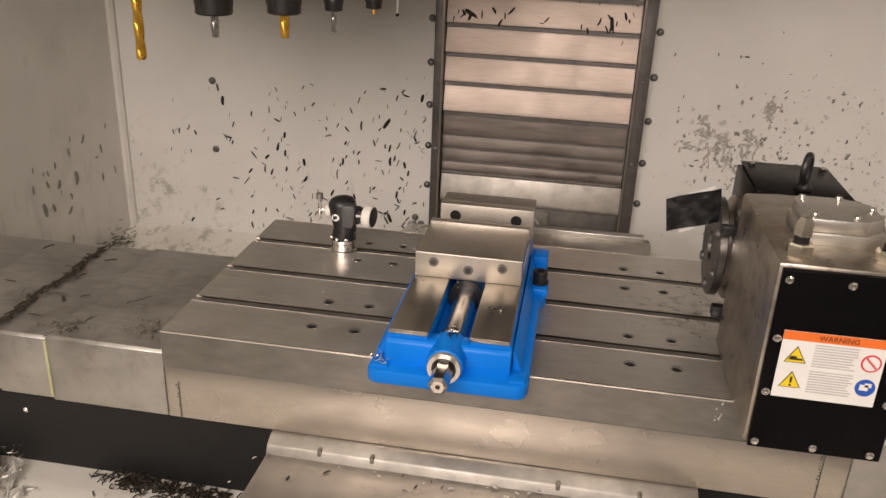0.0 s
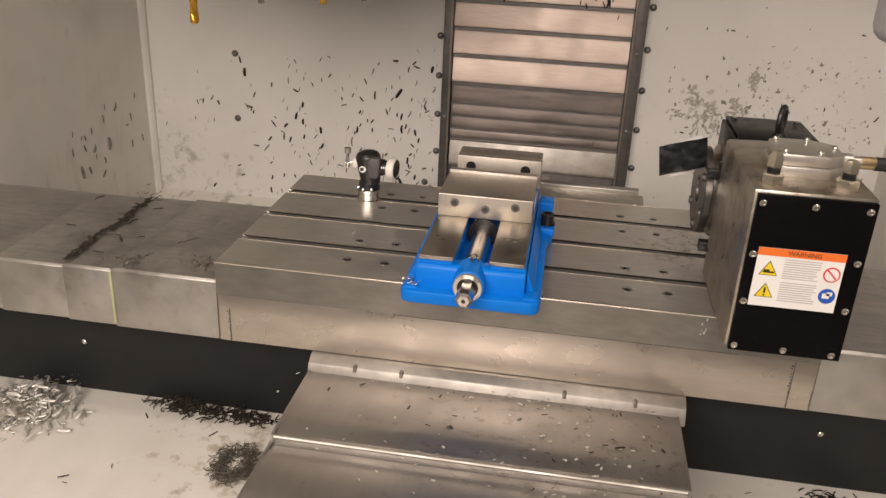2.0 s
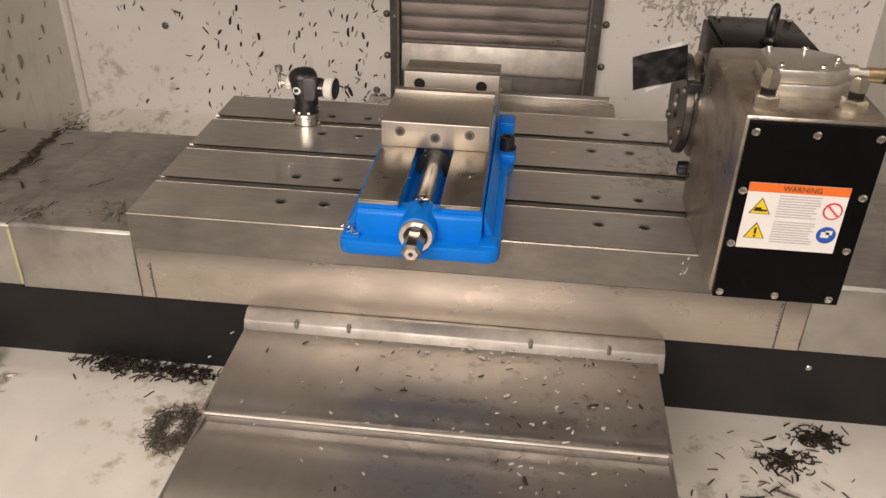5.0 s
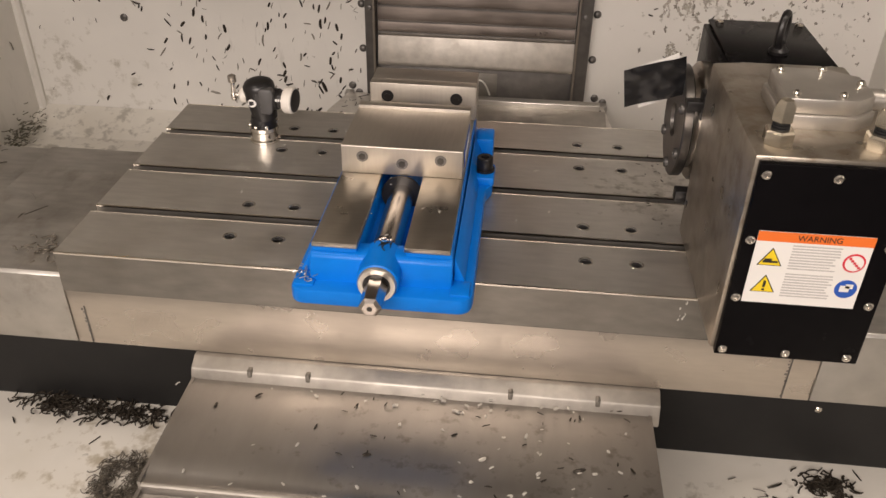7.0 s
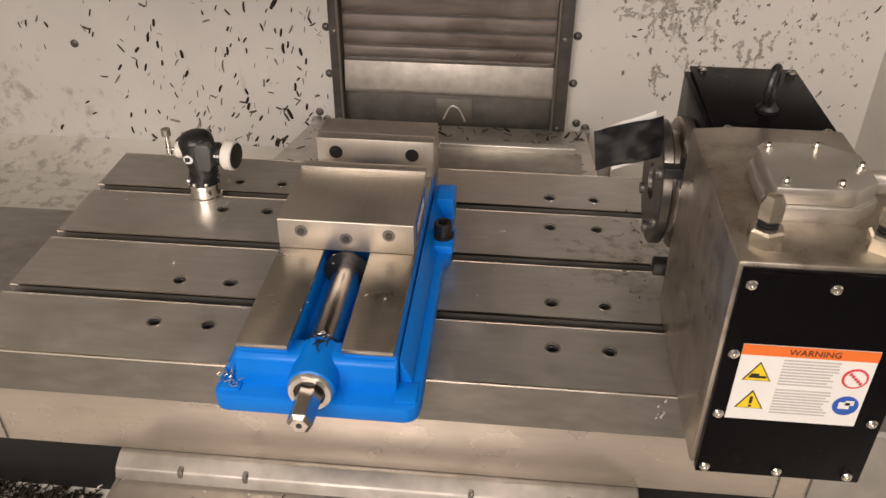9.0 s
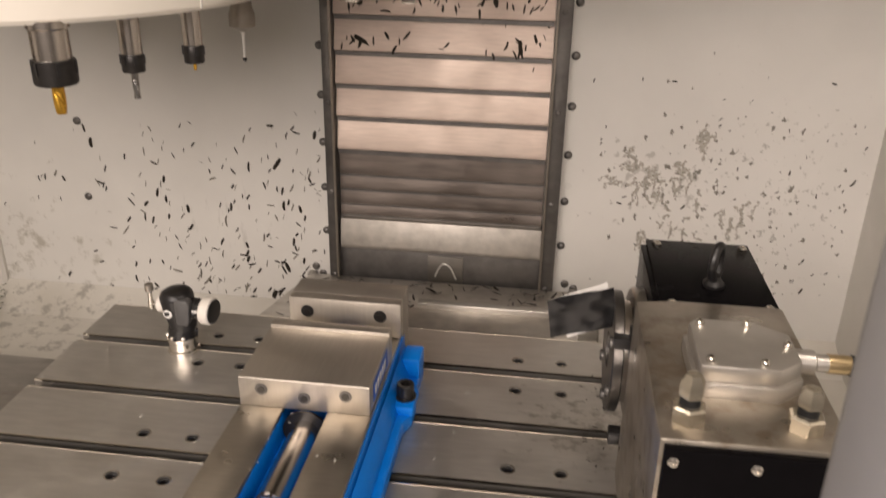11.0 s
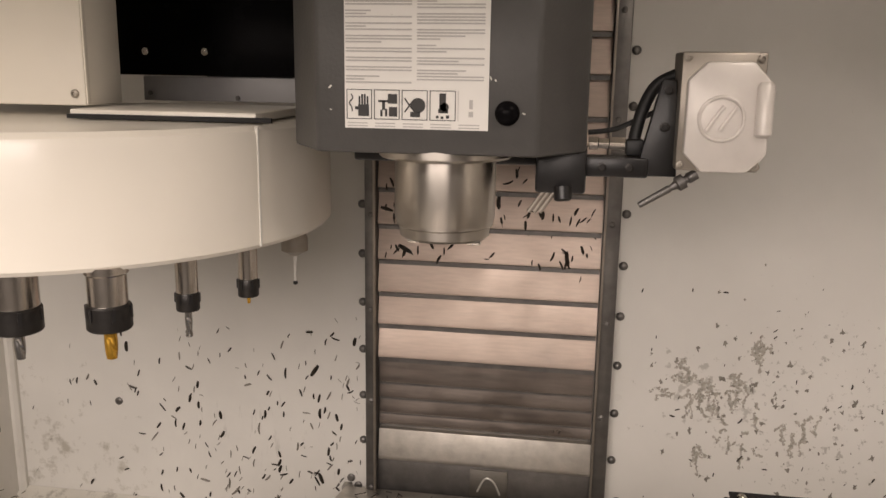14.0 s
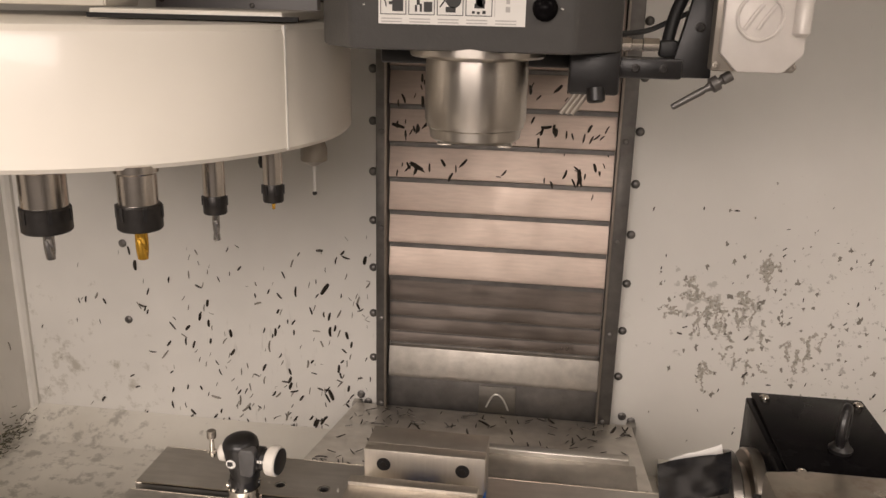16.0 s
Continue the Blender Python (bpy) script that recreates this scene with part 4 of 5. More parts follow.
# ---- tool carousel ----
CX, CY, CR, Z0C, Z1C = -0.49, 0.48, 0.352, 0.474, 0.620
car = thing("tool_carousel", (CX, CY, Z0C), "large round beige enamelled tool changer drum carrying tools", "tool changer")
bm = turned(B(), (CX, CY, Z0C), (0, 0, 1), ((0.004, CR - 0.05), (0.0, CR - 0.012), (0.001, CR - 0.004), (0.006, CR), (0.130, CR), (0.138, CR - 0.002), (0.144, CR - 0.010), (0.145, CR - 0.05), (0.145, 0.02)), 128)
part("shroud", bm, M_BEIGE, car)
a0 = math.atan2(0.341 - CY, -0.17 - CX)
bm = box(B(), -0.0012, 0.0012, -0.003, 0.0015, 0.004, 0.143)
bm.transform(Matrix.Translation((CX + CR * math.cos(a0), CY + CR * math.sin(a0), Z0C)) @ Matrix.Rotation(a0 - math.pi / 2, 4, "Z"))
part("seam", bm, M_CAULK, car, "pale upright seam")
bm = box(B(), -0.41, -0.155, 0.352, 0.356, Z1C + 0.0005, Z1C + 0.006)
part("slot", bm, M_DARK, car, "dark slit along the lid")
bm = box(B(), -0.41, -0.175, 0.358, 0.56, Z1C + 0.0008, Z1C + 0.011, 0.002)
part("lid", bm, M_BEIGE, car)
arm = thing("carousel_housing", (-0.60, 0.6, Z1C), "beige sheet-metal housing standing on the tool drum", "housing")
bm = box(B(), -0.80, -0.423, 0.416, 0.505, Z1C + 0.012, 1.398, 0.003)
part("cabinet", bm, M_BEIGE, arm)
bm = box(B(), -0.4235, -0.4215, 0.418, 0.425, Z1C + 0.014, 1.39, 0.0005)
part("edge_trim", bm, M_BEIGE, arm)
for z in (0.647, 0.80, 0.95):
    cap_screw(arm, (-0.437, 0.416, z), (0, -1, 0), 0.0055, M_CAST)
slide = thing("changer_slide", (-0.40, 0.72, 0.67), "black slide housing of the tool changer with cap screws", "housing")
bm = box(B(), -0.70, -0.205, 0.70, 1.03, 0.668, 1.30, 0.004)
part("cabinet", bm, M_BLKPANEL, slide)
for x, z in ((-0.49, 0.705), (-0.39, 0.705), (-0.30, 0.86), (-0.49, 0.86)):
    cap_screw(slide, (x, 0.70, z), (0, -1, 0), 0.006)
bm = box(B(), -0.48, -0.205, 0.90, 1.05, 0.640, 0.6675, 0.002)
part("rail", bm, M_RAIL, slide)
bm = box(B(), -0.500, -0.236, 0.705, 0.725, 0.628, 0.6665, 0.002)
part("apron_plate", bm, M_DOOR, slide, "grey painted plate under the slide")
for x, z in ((-0.488, 0.640), (-0.340, 0.634)):
    cap_screw(slide, (x, 0.705, z), (0, -1, 0), 0.004, M_RAIL)
bm = box(B(), -0.27, -0.225, 0.92, 0.95, 0.636, 0.6445, 0.002)
part("slide_rod", bm, M_CHROME, slide)


def holder(name, x, y, label, r, zc1, zc0, rc, cutter, length, mat, rcut):
    t = thing(name, (x, y, Z0C), label, "cutting tool", "carousel tools")
    bm = turned(B(), (x, y, Z0C + 0.004), (0, 0, -1), ((0, r * 1.12), (0.008, r * 1.12), (0.010, r), (Z0C + 0.004 - zc1, r), (Z0C + 0.006 - zc1, r * 0.8)), 28)
    part("shank", bm, M_HOLD, t)
    h = zc1 - zc0
    bm = B()
    n = 36
    turned(bm, (x, y, zc1), (0, 0, -1), ((0, rc * 0.93), (0.002, rc), (h * 0.93, rc), (h, rc * 0.93), (h, rcut * 1.02)), n)
    nut = part("collet_nut", bm, M_COLLAR, t)
    for k in range(6):
        a = k * math.pi / 3 + 0.2
        bm = box(B(), -0.002, 0.002, -0.0006, 0.0012, -h * 0.55, -h * 0.05)
        bm.transform(Matrix.Translation((x + rc * math.cos(a), y + rc * math.sin(a), zc1)) @ Matrix.Rotation(a - math.pi / 2, 4, "Z"))
        part("wrench_slot", bm, M_BLACK, nut)
    if cutter == "flute":
        # twisted two-lobed cutter with a plain neck
        bm = B()
        loops, steps, seg = [], 34, 20
        neck = length * 0.28 if length < 0.06 else 0.002
        for i in range(steps + 1):
            d = length * i / steps
            tw = max(0, d - neck) / (rcut * 5.2) * math.pi
            ring = []
            for k in range(seg):
                a = 2 * math.pi * k / seg
                lobe = 1.0 if d < neck else 0.72 + 0.30 * abs(math.cos(a - 0)) ** 0.7
                rr = rcut * lobe * (1.0 if i < steps else 0.7)
                ring.append(bm.verts.new((x + rr * math.cos(a + tw), y + rr * math.sin(a + tw), zc0 - d)))
            loops.append(ring)
        for a, b in zip(loops, loops[1:]):
            for k in range(seg):
                bm.faces.new((a[k], a[(k + 1) % seg], b[(k + 1) % seg], b[k]))
        bm.faces.new(loops[0]); bm.faces.new(loops[-1])
        bmesh.ops.recalc_face_normals(bm, faces=bm.faces)
        part("cutter", bm, mat, t, smooth=50)
    return t


holder("drill", -0.500, 0.190, "gold-coated twist drill in a black collet chuck", 0.020, 0.452, 0.426, 0.024, "flute", 0.092, M_GOLD, 0.0072)
holder("end_mill", -0.390, 0.203, "carbide end mill in a steel collet chuck", 0.0240, 0.431, 0.403, 0.0262, "flute", 0.032, M_CARB, 0.0058)
holder("end_mill", -0.291, 0.216, "gold-coated end mill in a steel collet chuck", 0.0205, 0.436, 0.408, 0.0237, "flute", 0.034, M_GOLD, 0.0068)
holder("end_mill", -0.246, 0.307, "small carbide end mill in a slim collet chuck", 0.0127, 0.427, 0.405, 0.0136, "flute", 0.033, M_CARB, 0.0042)
holder("end_mill", -0.205, 0.390, "short end mill in a slim collet chuck", 0.0120, 0.425, 0.402, 0.0130, "flute", 0.010, M_GOLD, 0.0022)
dk = thing("tap", (-0.255, 0.50, Z0C), "dark ridged tap hanging in the tool drum", "cutting tool", "carousel tools")
bm = turned(B(), (-0.255, 0.50, Z0C + 0.004), (0, 0, -1), ((0, 0.008), (0.02, 0.008), (0.024, 0.0095), (0.030, 0.008), (0.036, 0.0095), (0.042, 0.008), (0.048, 0.0095), (0.056, 0.007)), 16)
part("body", bm, M_COLLAR, dk)
pb = thing("touch_probe", (-0.209, 0.58, Z0C), "touch probe with white stylus and small ball", "probe", "carousel tools")
bm = turned(B(), (-0.209, 0.58, Z0C + 0.004), (0, 0, -1), ((0, 0.016), (0.030, 0.016), (0.040, 0.0195), (0.058, 0.0195), (0.062, 0.012), (0.066, 0.005)), 24)
part("body", bm, M_CAST, pb)
bm = turned(B(), (-0.209, 0.58, 0.416), (0, 0, -1), ((0, 0.0032), (0.012, 0.0025), (0.014, 0.0021), (0.043, 0.0021)), 12)
part("stylus", bm, M_WHITE, pb, "white ceramic stylus")
bm = bmesh.new(); bmesh.ops.create_icosphere(bm, subdivisions=2, radius=0.0036, matrix=Matrix.Translation((-0.209, 0.58, 0.3705)))
part("ball", bm, M_BLACK, pb)

# ---- spindle head ----
HZ = HEAD_DZ
zb = 0.418 + HZ
head = thing("spindle_head", (0.04, 0.5, zb), "charcoal enamelled milling head with large warning sign", "spindle head")
outline = [(-0.075, 0.27), (0.155, 0.27), (0.204, 0.34), (0.204, 0.98), (-0.122, 0.98), (-0.122, 0.34)]
low = [(-0.071, 0.275), (0.151, 0.275), (0.198, 0.345), (0.198, 0.98), (-0.116, 0.98), (-0.116, 0.345)]
seam = 0.615 + HZ
for za, zc, nm in ((zb, seam - 0.0015, "lower_cowl"), (seam + 0.0015, 1.385, "upper_cowl")):
    bm = B()
    prism(bm, outline, "z", za, zc, 0.005)
    part(nm, bm, M_HEAD, head)
bm = B(); prism(bm, low, "z", seam - 0.004, seam + 0.004)
part("seam", bm, M_BLACK, head)
SX, SY = 0.050, 0.345
bm = turned(B(), (SX, SY, zb + 0.02), (0, 0, -1), ((0, 0.074), (0.026, 0.074), (0.0285, 0.072), (0.029, 0.060), (0.031, 0.0560), (0.040, 0.0565), (0.096, 0.0565), (0.100, 0.0545), (0.104, 0.0545), (0.106, 0.0515), (0.116, 0.0505), (0.119, 0.047), (0.119, 0.025), (0.107, 0.020)), 64)
part("spindle_nose", bm, M_SPIN, head, "polished steel spindle nose")
for dx in (-0.034, 0.034):
    bm = box(B(), SX + dx - 0.008, SX + dx + 0.008, SY - 0.007, SY + 0.007, zb - 0.107, zb - 0.097, 0.0015)
    part("drive_key", bm, M_CHROME, head)
bm = box(B(), -0.07, 0.17, 0.40, 0.96, zb - 0.022, zb + 0.002, 0.003)
part("underside", bm, M_BLACK, head)
bm = turned(B(), (0.123, 0.2705, 0.462 + HZ), (0, -1, 0), ((0, 0.0125), (0.003, 0.0125), (0.007, 0.0105), (0.010, 0.006), (0.0105, 0.001)), 24)
part("plug", bm, M_BLKPANEL, head, "shiny black rubber plug")

ws = thing("warning_sign", (0.03, 0.2695, 0.52 + HZ), "white warning sign with orange heading, fine print and pictogram boxes", "sign")
yf = 0.2698
zt = 0.597 + HZ
zl = 0.444 + HZ
part("sheet", box(B(), -0.044, 0.104, yf - 0.0010, yf - 0.0002, zl, zt), M_WHITE, ws)
part("band", box(B(), -0.044, 0.104, yf - 0.0016, yf - 0.0011, zt - 0.0195, zt), M_ORANGE, ws)
lettering("WARNING", 0.0172, (0.0395, yf - 0.0019, zt - 0.0098), M_INK, ws)
bm = B(); triangle(bm, -0.0075, zt - 0.0112, 0.0078, yf - 0.0017, 0.0004); part("triangle", bm, M_YELLOW, ws)
part("pictogram", box(B(), -0.0083, -0.0067, yf - 0.0027, yf - 0.0023, zt - 0.0125, zt - 0.0072), M_INK, ws)
for cx0 in (-0.0425, 0.031):
    bm = B()
    z = zt - 0.0235
    while z > zl + 0.046:
        for i in range(random.choice((2, 3, 3, 4))):
            w = 0.068 if random.random() < 0.7 else 0.068 * random.uniform(0.25, 0.8)
            box(bm, cx0, cx0 + w, yf - 0.0015, yf - 0.0011, z - 0.0014, z)
            z -= 0.0030
            if z < zl + 0.046:
                break
        z -= 0.0032
    part("fine_print", bm, M_GREY_INK, ws, "rows of fine grey print")
for k in range(5):
    x0 = -0.042 + 0.0288 * k
    bm = B()
    for q in ((x0, x0 + 0.0005, zl + 0.0092, zl + 0.0392),) if k == 4 else ((x0, x0 + 0.0265, zl + 0.0385, zl + 0.0392), (x0, x0 + 0.0265, zl + 0.0092, zl + 0.0099), (x0, x0 + 0.0007, zl + 0.0092, zl + 0.0392), (x0 + 0.0258, x0 + 0.0265, zl + 0.0092, zl + 0.0392)):
        box(bm, q[0], q[1], yf - 0.0015, yf - 0.0011, q[2], q[3])
    part("pictogram_box", bm, M_INK if k < 4 else M_PALE_INK, ws)
    bm = B()
    a, c = x0 + 0.002, zl + 0.011
    def blk(u0, u1, w0, w1):
        part("pictogram", box(B(), a + u0 * 0.0225, a + u1 * 0.0225, yf - 0.0015, yf - 0.0011, c + w0 * 0.026, c + w1 * 0.026), M_INK if k < 4 else M_PALE_INK, ws)
    if k == 0:
        blk(0.45, 0.95, 0.05, 0.5)
        for j in range(4):
            blk(0.47 + 0.125 * j, 0.55 + 0.125 * j, 0.5, 0.82 + 0.08 * (j in (1, 2)))
        blk(0.3, 0.45, 0.3, 0.42)
        part("pictogram", tube(B(), [(a + 0.0225 * (0.12 + 0.09 * math.sin(v * 2.2)), yf - 0.0013, c + 0.026 * (0.9 - 0.17 * v)) for v in range(5)], 0.0006, 6), M_INK, ws)
    elif k == 1:
        blk(0.55, 0.98, 0.55, 0.92); blk(0.6, 0.98, 0.05, 0.42); blk(0.28, 0.42, 0.3, 0.68); blk(0.1, 0.55, 0.60, 0.68); blk(0.2, 0.3, 0.05, 0.3); blk(0.42, 0.52, 0.05, 0.35)
    elif k == 2:
        part("pictogram", turned(B(), (a + 0.0225 * 0.66, yf - 0.0011, c + 0.026 * 0.5), (0, -1, 0), ((0, 0.0075), (0.0004, 0.0075)), 20), M_INK, ws)
        blk(0.3, 0.75, 0.05, 0.25)
        for s in (-1, 1):
            part("pictogram", tube(B(), ((a + 0.001, yf - 0.0013, c + 0.013 + s * 0.007), (a + 0.006, yf - 0.0013, c + 0.013), (a + 0.011, yf - 0.0013, c + 0.013 - s * 0.006)), 0.0007, 6), M_INK, ws)
    elif k == 3:
        blk(0.35, 0.65, 0.35, 0.98); blk(0.3, 0.75, 0.22, 0.38)
        part("pictogram", turned(B(), (a + 0.0225 * 0.58, yf - 0.0011, c + 0.026 * 0.45), (0, -1, 0), ((0, 0.0045), (0.0004, 0.0045)), 16), M_INK, ws)
        blk(0.2, 0.32, 0.02, 0.12); blk(0.42, 0.54, 0.0, 0.1); blk(0.66, 0.8, 0.02, 0.14)
    else:
        blk(0.40, 0.6, 0.1, 0.3); blk(0.42, 0.58, 0.4, 0.75)
    bm = B()
    for j in range(2):
        box(bm, x0 + 0.001, x0 + 0.022, yf - 0.0015, yf - 0.0011, zl + 0.0058 - 0.0030 * j - 0.0011, zl + 0.0058 - 0.0030 * j)
    part("fine_print", bm, M_GREY_INK, ws)

# ---- coolant nozzle unit on the head's side ----
cu = thing("coolant_unit", (0.30, 0.38, 0.36 + HZ), "silver-grey programmable coolant box on a black bracket beside the head", "coolant unit")
bm = box(B(), 0.150, 0.205, 0.345, 0.40, 0.372 + HZ, 0.425 + HZ, 0.004)
part("nozzle_block", bm, M_BLACK, cu)
for k in range(3):
    tubeb = turned(B(), (0.163 + 0.006 * k, 0.352, 0.378 + HZ), (-0.42, -0.15, -0.6), ((0, 0.0028), (0.034, 0.0028), (0.034, 0.0014)), 10)
    part("nozzle", tubeb, M_CAST, cu, "thin steel coolant nozzle")
bm = turned(B(), (0.180, 0.346, 0.380 + HZ), (0.1, -0.2, -1), ((0, 0.010), (0.014, 0.010), (0.016, 0.007)), 14)
part("knuckle", bm, M_BLACK, cu)
bm = box(B(), 0.195, 0.272, 0.362, 0.395, 0.390 + HZ, 0.412 + HZ, 0.003)
part("arm", bm, M_BLACK, cu)
for x in (0.222, 0.252):
    bm = turned(B(), (x, 0.362, 0.401 + HZ), (0, -1, 0), ((0, 0.005), (0.0015, 0.005), (0.002, 0.0032), (0.0008, 0.003), (0.0008, 0.0003)), 12)
    part("screw", bm, M_COLLAR, cu)
bm = B()
prism(bm, ((0.262, 0.392 + HZ), (0.262, 0.410 + HZ), (0.282, 0.497 + HZ), (0.297, 0.497 + HZ), (0.303, 0.392 + HZ)), "y", 0.366, 0.380, 0.002)
part("bracket", bm, M_BLACK, cu)
for x, z in ((0.289, 0.486), (0.287, 0.446)):
    bm = turned(B(), (x, 0.366, z + HZ), (0, -1, 0), ((0, 0.0055), (0.002, 0.0055), (0.0025, 0.0036), (0.0008, 0.0034), (0.0008, 0.0003)), 12)
    part("screw", bm, M_COLLAR, cu)
bm = B()
prism(bm, ((0.298, 0.402 + HZ), (0.298, 0.526 + HZ), (0.384, 0.526 + HZ), (0.384, 0.402 + HZ)), "y", 0.345, 0.415, 0.003)
part("case", bm, M_CAST, cu, "grey cast case")
bm = B()
x0, x1, z0, z1, c = 0.304, 0.388, 0.402 + HZ, 0.516 + HZ, 0.019
prism(bm, ((x0 + c, z0), (x0, z0 + c), (x0, z1 - c), (x0 + c, z1), (x1 - c, z1), (x1, z1 - c), (x1, z0 + c), (x1 - c, z0)), "y", 0.333, 0.345, 0.003)
lid = part("lid", bm, M_SILVER, cu, "pale silver lid")
for x, z in ((0.304, 0.520), (0.378, 0.520), (0.303, 0.408), (0.380, 0.408)):
    bm = turned(B(), (x, 0.345, z + HZ), (0, -1, 0), ((0, 0.0042), (0.003, 0.0042), (0.0035, 0.002), (0.001, 0.0018)), 12)
    part("screw", bm, M_CAST, cu)
bm = tube(B(), [(0.340 + 0.0225 * math.cos(a), 0.3325, 0.458 + HZ + 0.0225 * math.sin(a)) for a in [2 * math.pi * i / 20 for i in range(21)]], 0.0020, 8)
for dx in (-0.007, 0.006):
    tube(bm, ((0.333 + dx, 0.3325, 0.446 + HZ), (0.340 + dx, 0.3325, 0.458 + HZ), (0.349 + dx, 0.3325, 0.471 + HZ)), 0.0022, 8)
part("embossed_mark", bm, M_SILVER, cu)
bm = turned(B(), (0.382, 0.333, 0.440 + HZ), (0, 0, 1), ((0, 0.006), (0.003, 0.0088), (0.052, 0.0088), (0.056, 0.006)), 24)
part("side_boss", bm, M_SILVER, cu)
bm = turned(B(), (0.318, 0.36, 0.394 + HZ), (-0.80, -0.10, -0.48), ((-0.006, 0.006), (0.004, 0.006), (0.005, 0.0045), (0.008, 0.0045), (0.009, 0.0085), (0.017, 0.0085), (0.019, 0.005), (0.024, 0.0035), (0.026, 0.0035), (0.027, 0.0042), (0.062, 0.0036), (0.064, 0.0028)), 14)
part("spray_nozzle", bm, M_RAIL, cu, "brown-stained brass spray nozzle")
bm = tube(B(), ((0.256, 0.39, 0.420 + HZ), (0.259, 0.395, 0.440 + HZ), (0.266, 0.40, 0.466 + HZ), (0.279, 0.405, 0.490 + HZ), (0.300, 0.405, 0.502 + HZ)), 0.0070, 12)
part("hose", bm, M_RUBBER, cu, "black curved hose")
bm = turned(B(), (0.207, 0.385, 0.425 + HZ), (1, 0, 0), ((0, 0.008), (0.010, 0.008), (0.011, 0.0065), (0.022, 0.0065), (0.023, 0.008), (0.040, 0.008)), 6, 0.3, True)
part("fitting", bm, M_HOLD, cu, "plated hose fitting")
bm = box(B(), 0.247, 0.268, 0.376, 0.396, 0.4125 + HZ, 0.431 + HZ, 0.004)
part("elbow", bm, M_RUBBER, cu)
bm = tube(B(), ((0.206, 0.402, 0.436 + HZ), (0.235, 0.405, 0.440 + HZ), (0.262, 0.408, 0.452 + HZ), (0.300, 0.41, 0.470 + HZ)), 0.003, 8)
part("cable", bm, M_RUBBER, cu)

# ---- chips, grime and swarf ----
rng = random.Random(7)


def sliver(bm, p, along, normal, length, width, thick, curl):
    """A thin curved chip lying on a surface."""
    a = Vector(along).normalized()
    n = Vector(normal).normalized()
    s = n.cross(a).normalized()
    k = 4
    rows = []
    for i in range(k + 1):
        t = i / k - 0.5
        w = width * (1 - 1.5 * t * t) * 0.5
        c = Vector(p) + a * (t * length) + s * (curl * length * (t * t)) + n * (0.0006 + abs(curl) * length * 0.20 * (1 - 4 * t * t))
        rows.append((bm.verts.new(c - s * w), bm.verts.new(c + n * thick), bm.verts.new(c + s * w), bm.verts.new(c - n * 0.0003)))
    for r, q in zip(rows, rows[1:]):
        for j in range(4):
            bm.faces.new((r[j], r[(j + 1) % 4], q[(j + 1) % 4], q[j]))
    bm.faces.new(rows[0][::-1])
    bm.faces.new(rows[-1])


def strew(name, count, place, normal, lo, hi, mat, label, bias=None, wfac=0.16):
    """Many chips, each at a spot given by place()."""
    bm = B()
    n = Vector(normal)
    u = n.orthogonal().normalized()
    v = n.cross(u)
    for _ in range(count):
        p = place()
        if p is None:
            continue
        a = rng.uniform(0, 2 * math.pi)
        if bias is not None and rng.random() < 0.75:
            d = (Vector(bias) + 0.55 * (u * rng.uniform(-1, 1) + v * rng.uniform(-1, 1)))
        else:
            d = u * math.cos(a) + v * math.sin(a)
        length = rng.uniform(lo, hi) * (1.6 if rng.random() < 0.12 else 1)
        sliver(bm, p, d, n, length, length * rng.uniform(0.6, 1.3) * wfac, length * 0.07, rng.uniform(-0.32, 0.32))
    bmesh.ops.recalc_face_normals(bm, faces=bm.faces)
    return solid(name, bm, mat, label, "chips", "stuff", smooth=0)


def left_wall():
    # denser towards the column and downwards
    x = -0.24 - abs(rng.gauss(0, 0.36))
    z = -0.29 + rng.random() ** 1.5 * 0.46 + (x + 0.24) * 0.12
    return (x, YW, z) if x > -1.03 else None


def column():
    q = rng.random()
    z = rng.gauss(0.402, 0.013) if q < 0.42 else rng.gauss(0.322, 0.010) if q < 0.76 else rng.gauss(0.478, 0.012) if q < 0.90 else rng.uniform(0.14, 0.54)
    i = max(j for j in range(len(lines)) if lines[j] >= z) if z < 1.3 else 0
    t = (lines[i] - z) / max(1e-3, lines[i] - lines[min(i + 1, len(lines) - 1)])
    d = 0.016 if i < 17 else 0.005
    return (rng.uniform(-0.18, 0.24), YW - 0.012 - d * min(1, t) - 0.0015, z)


def rear_floor():
    y = rng.uniform(0.56, 1.03)
    return (rng.uniform(-0.25, 0.32), y, -0.098 - (y - 0.52) * 0.215 + 0.001)


def right_wall():
    return (rng.uniform(0.34, 0.90), YW, rng.uniform(-0.28, 0.28))


strew("wall_chips", 165, left_wall, (0, -1, 0), 0.009, 0.019, M_CHIP, "dark curled steel chips stuck to the rear wall", (0.25, 0, 1), 0.33)
strew("wall_chips", 60, left_wall, (0, -1, 0), 0.010, 0.019, M_GRIME, "dull grey steel chips stuck to the rear wall", (0.2, 0, 1), 0.22)
strew("wall_specks", 90, left_wall, (0, -1, 0), 0.006, 0.014, M_GRIME, "thin grey coolant streaks on the rear wall", (0.3, 0, 1))
strew("column_chips", 95, column, (0, -1, 0), 0.010, 0.024, M_CHIP, "dark steel chips stuck to the way cover", (0.2, 0, 1), 0.24)
strew("rear_chips", 260, rear_floor, (0, -0.2, 1), 0.010, 0.022, M_CHIP, "dark steel chips lying on the rear cover")
strew("wall_chips", 60, right_wall, (0, -1, 0), 0.004, 0.011, M_CHIP, "small dark chips stuck to the rear wall", (0.4, 0, 1), 0.3)


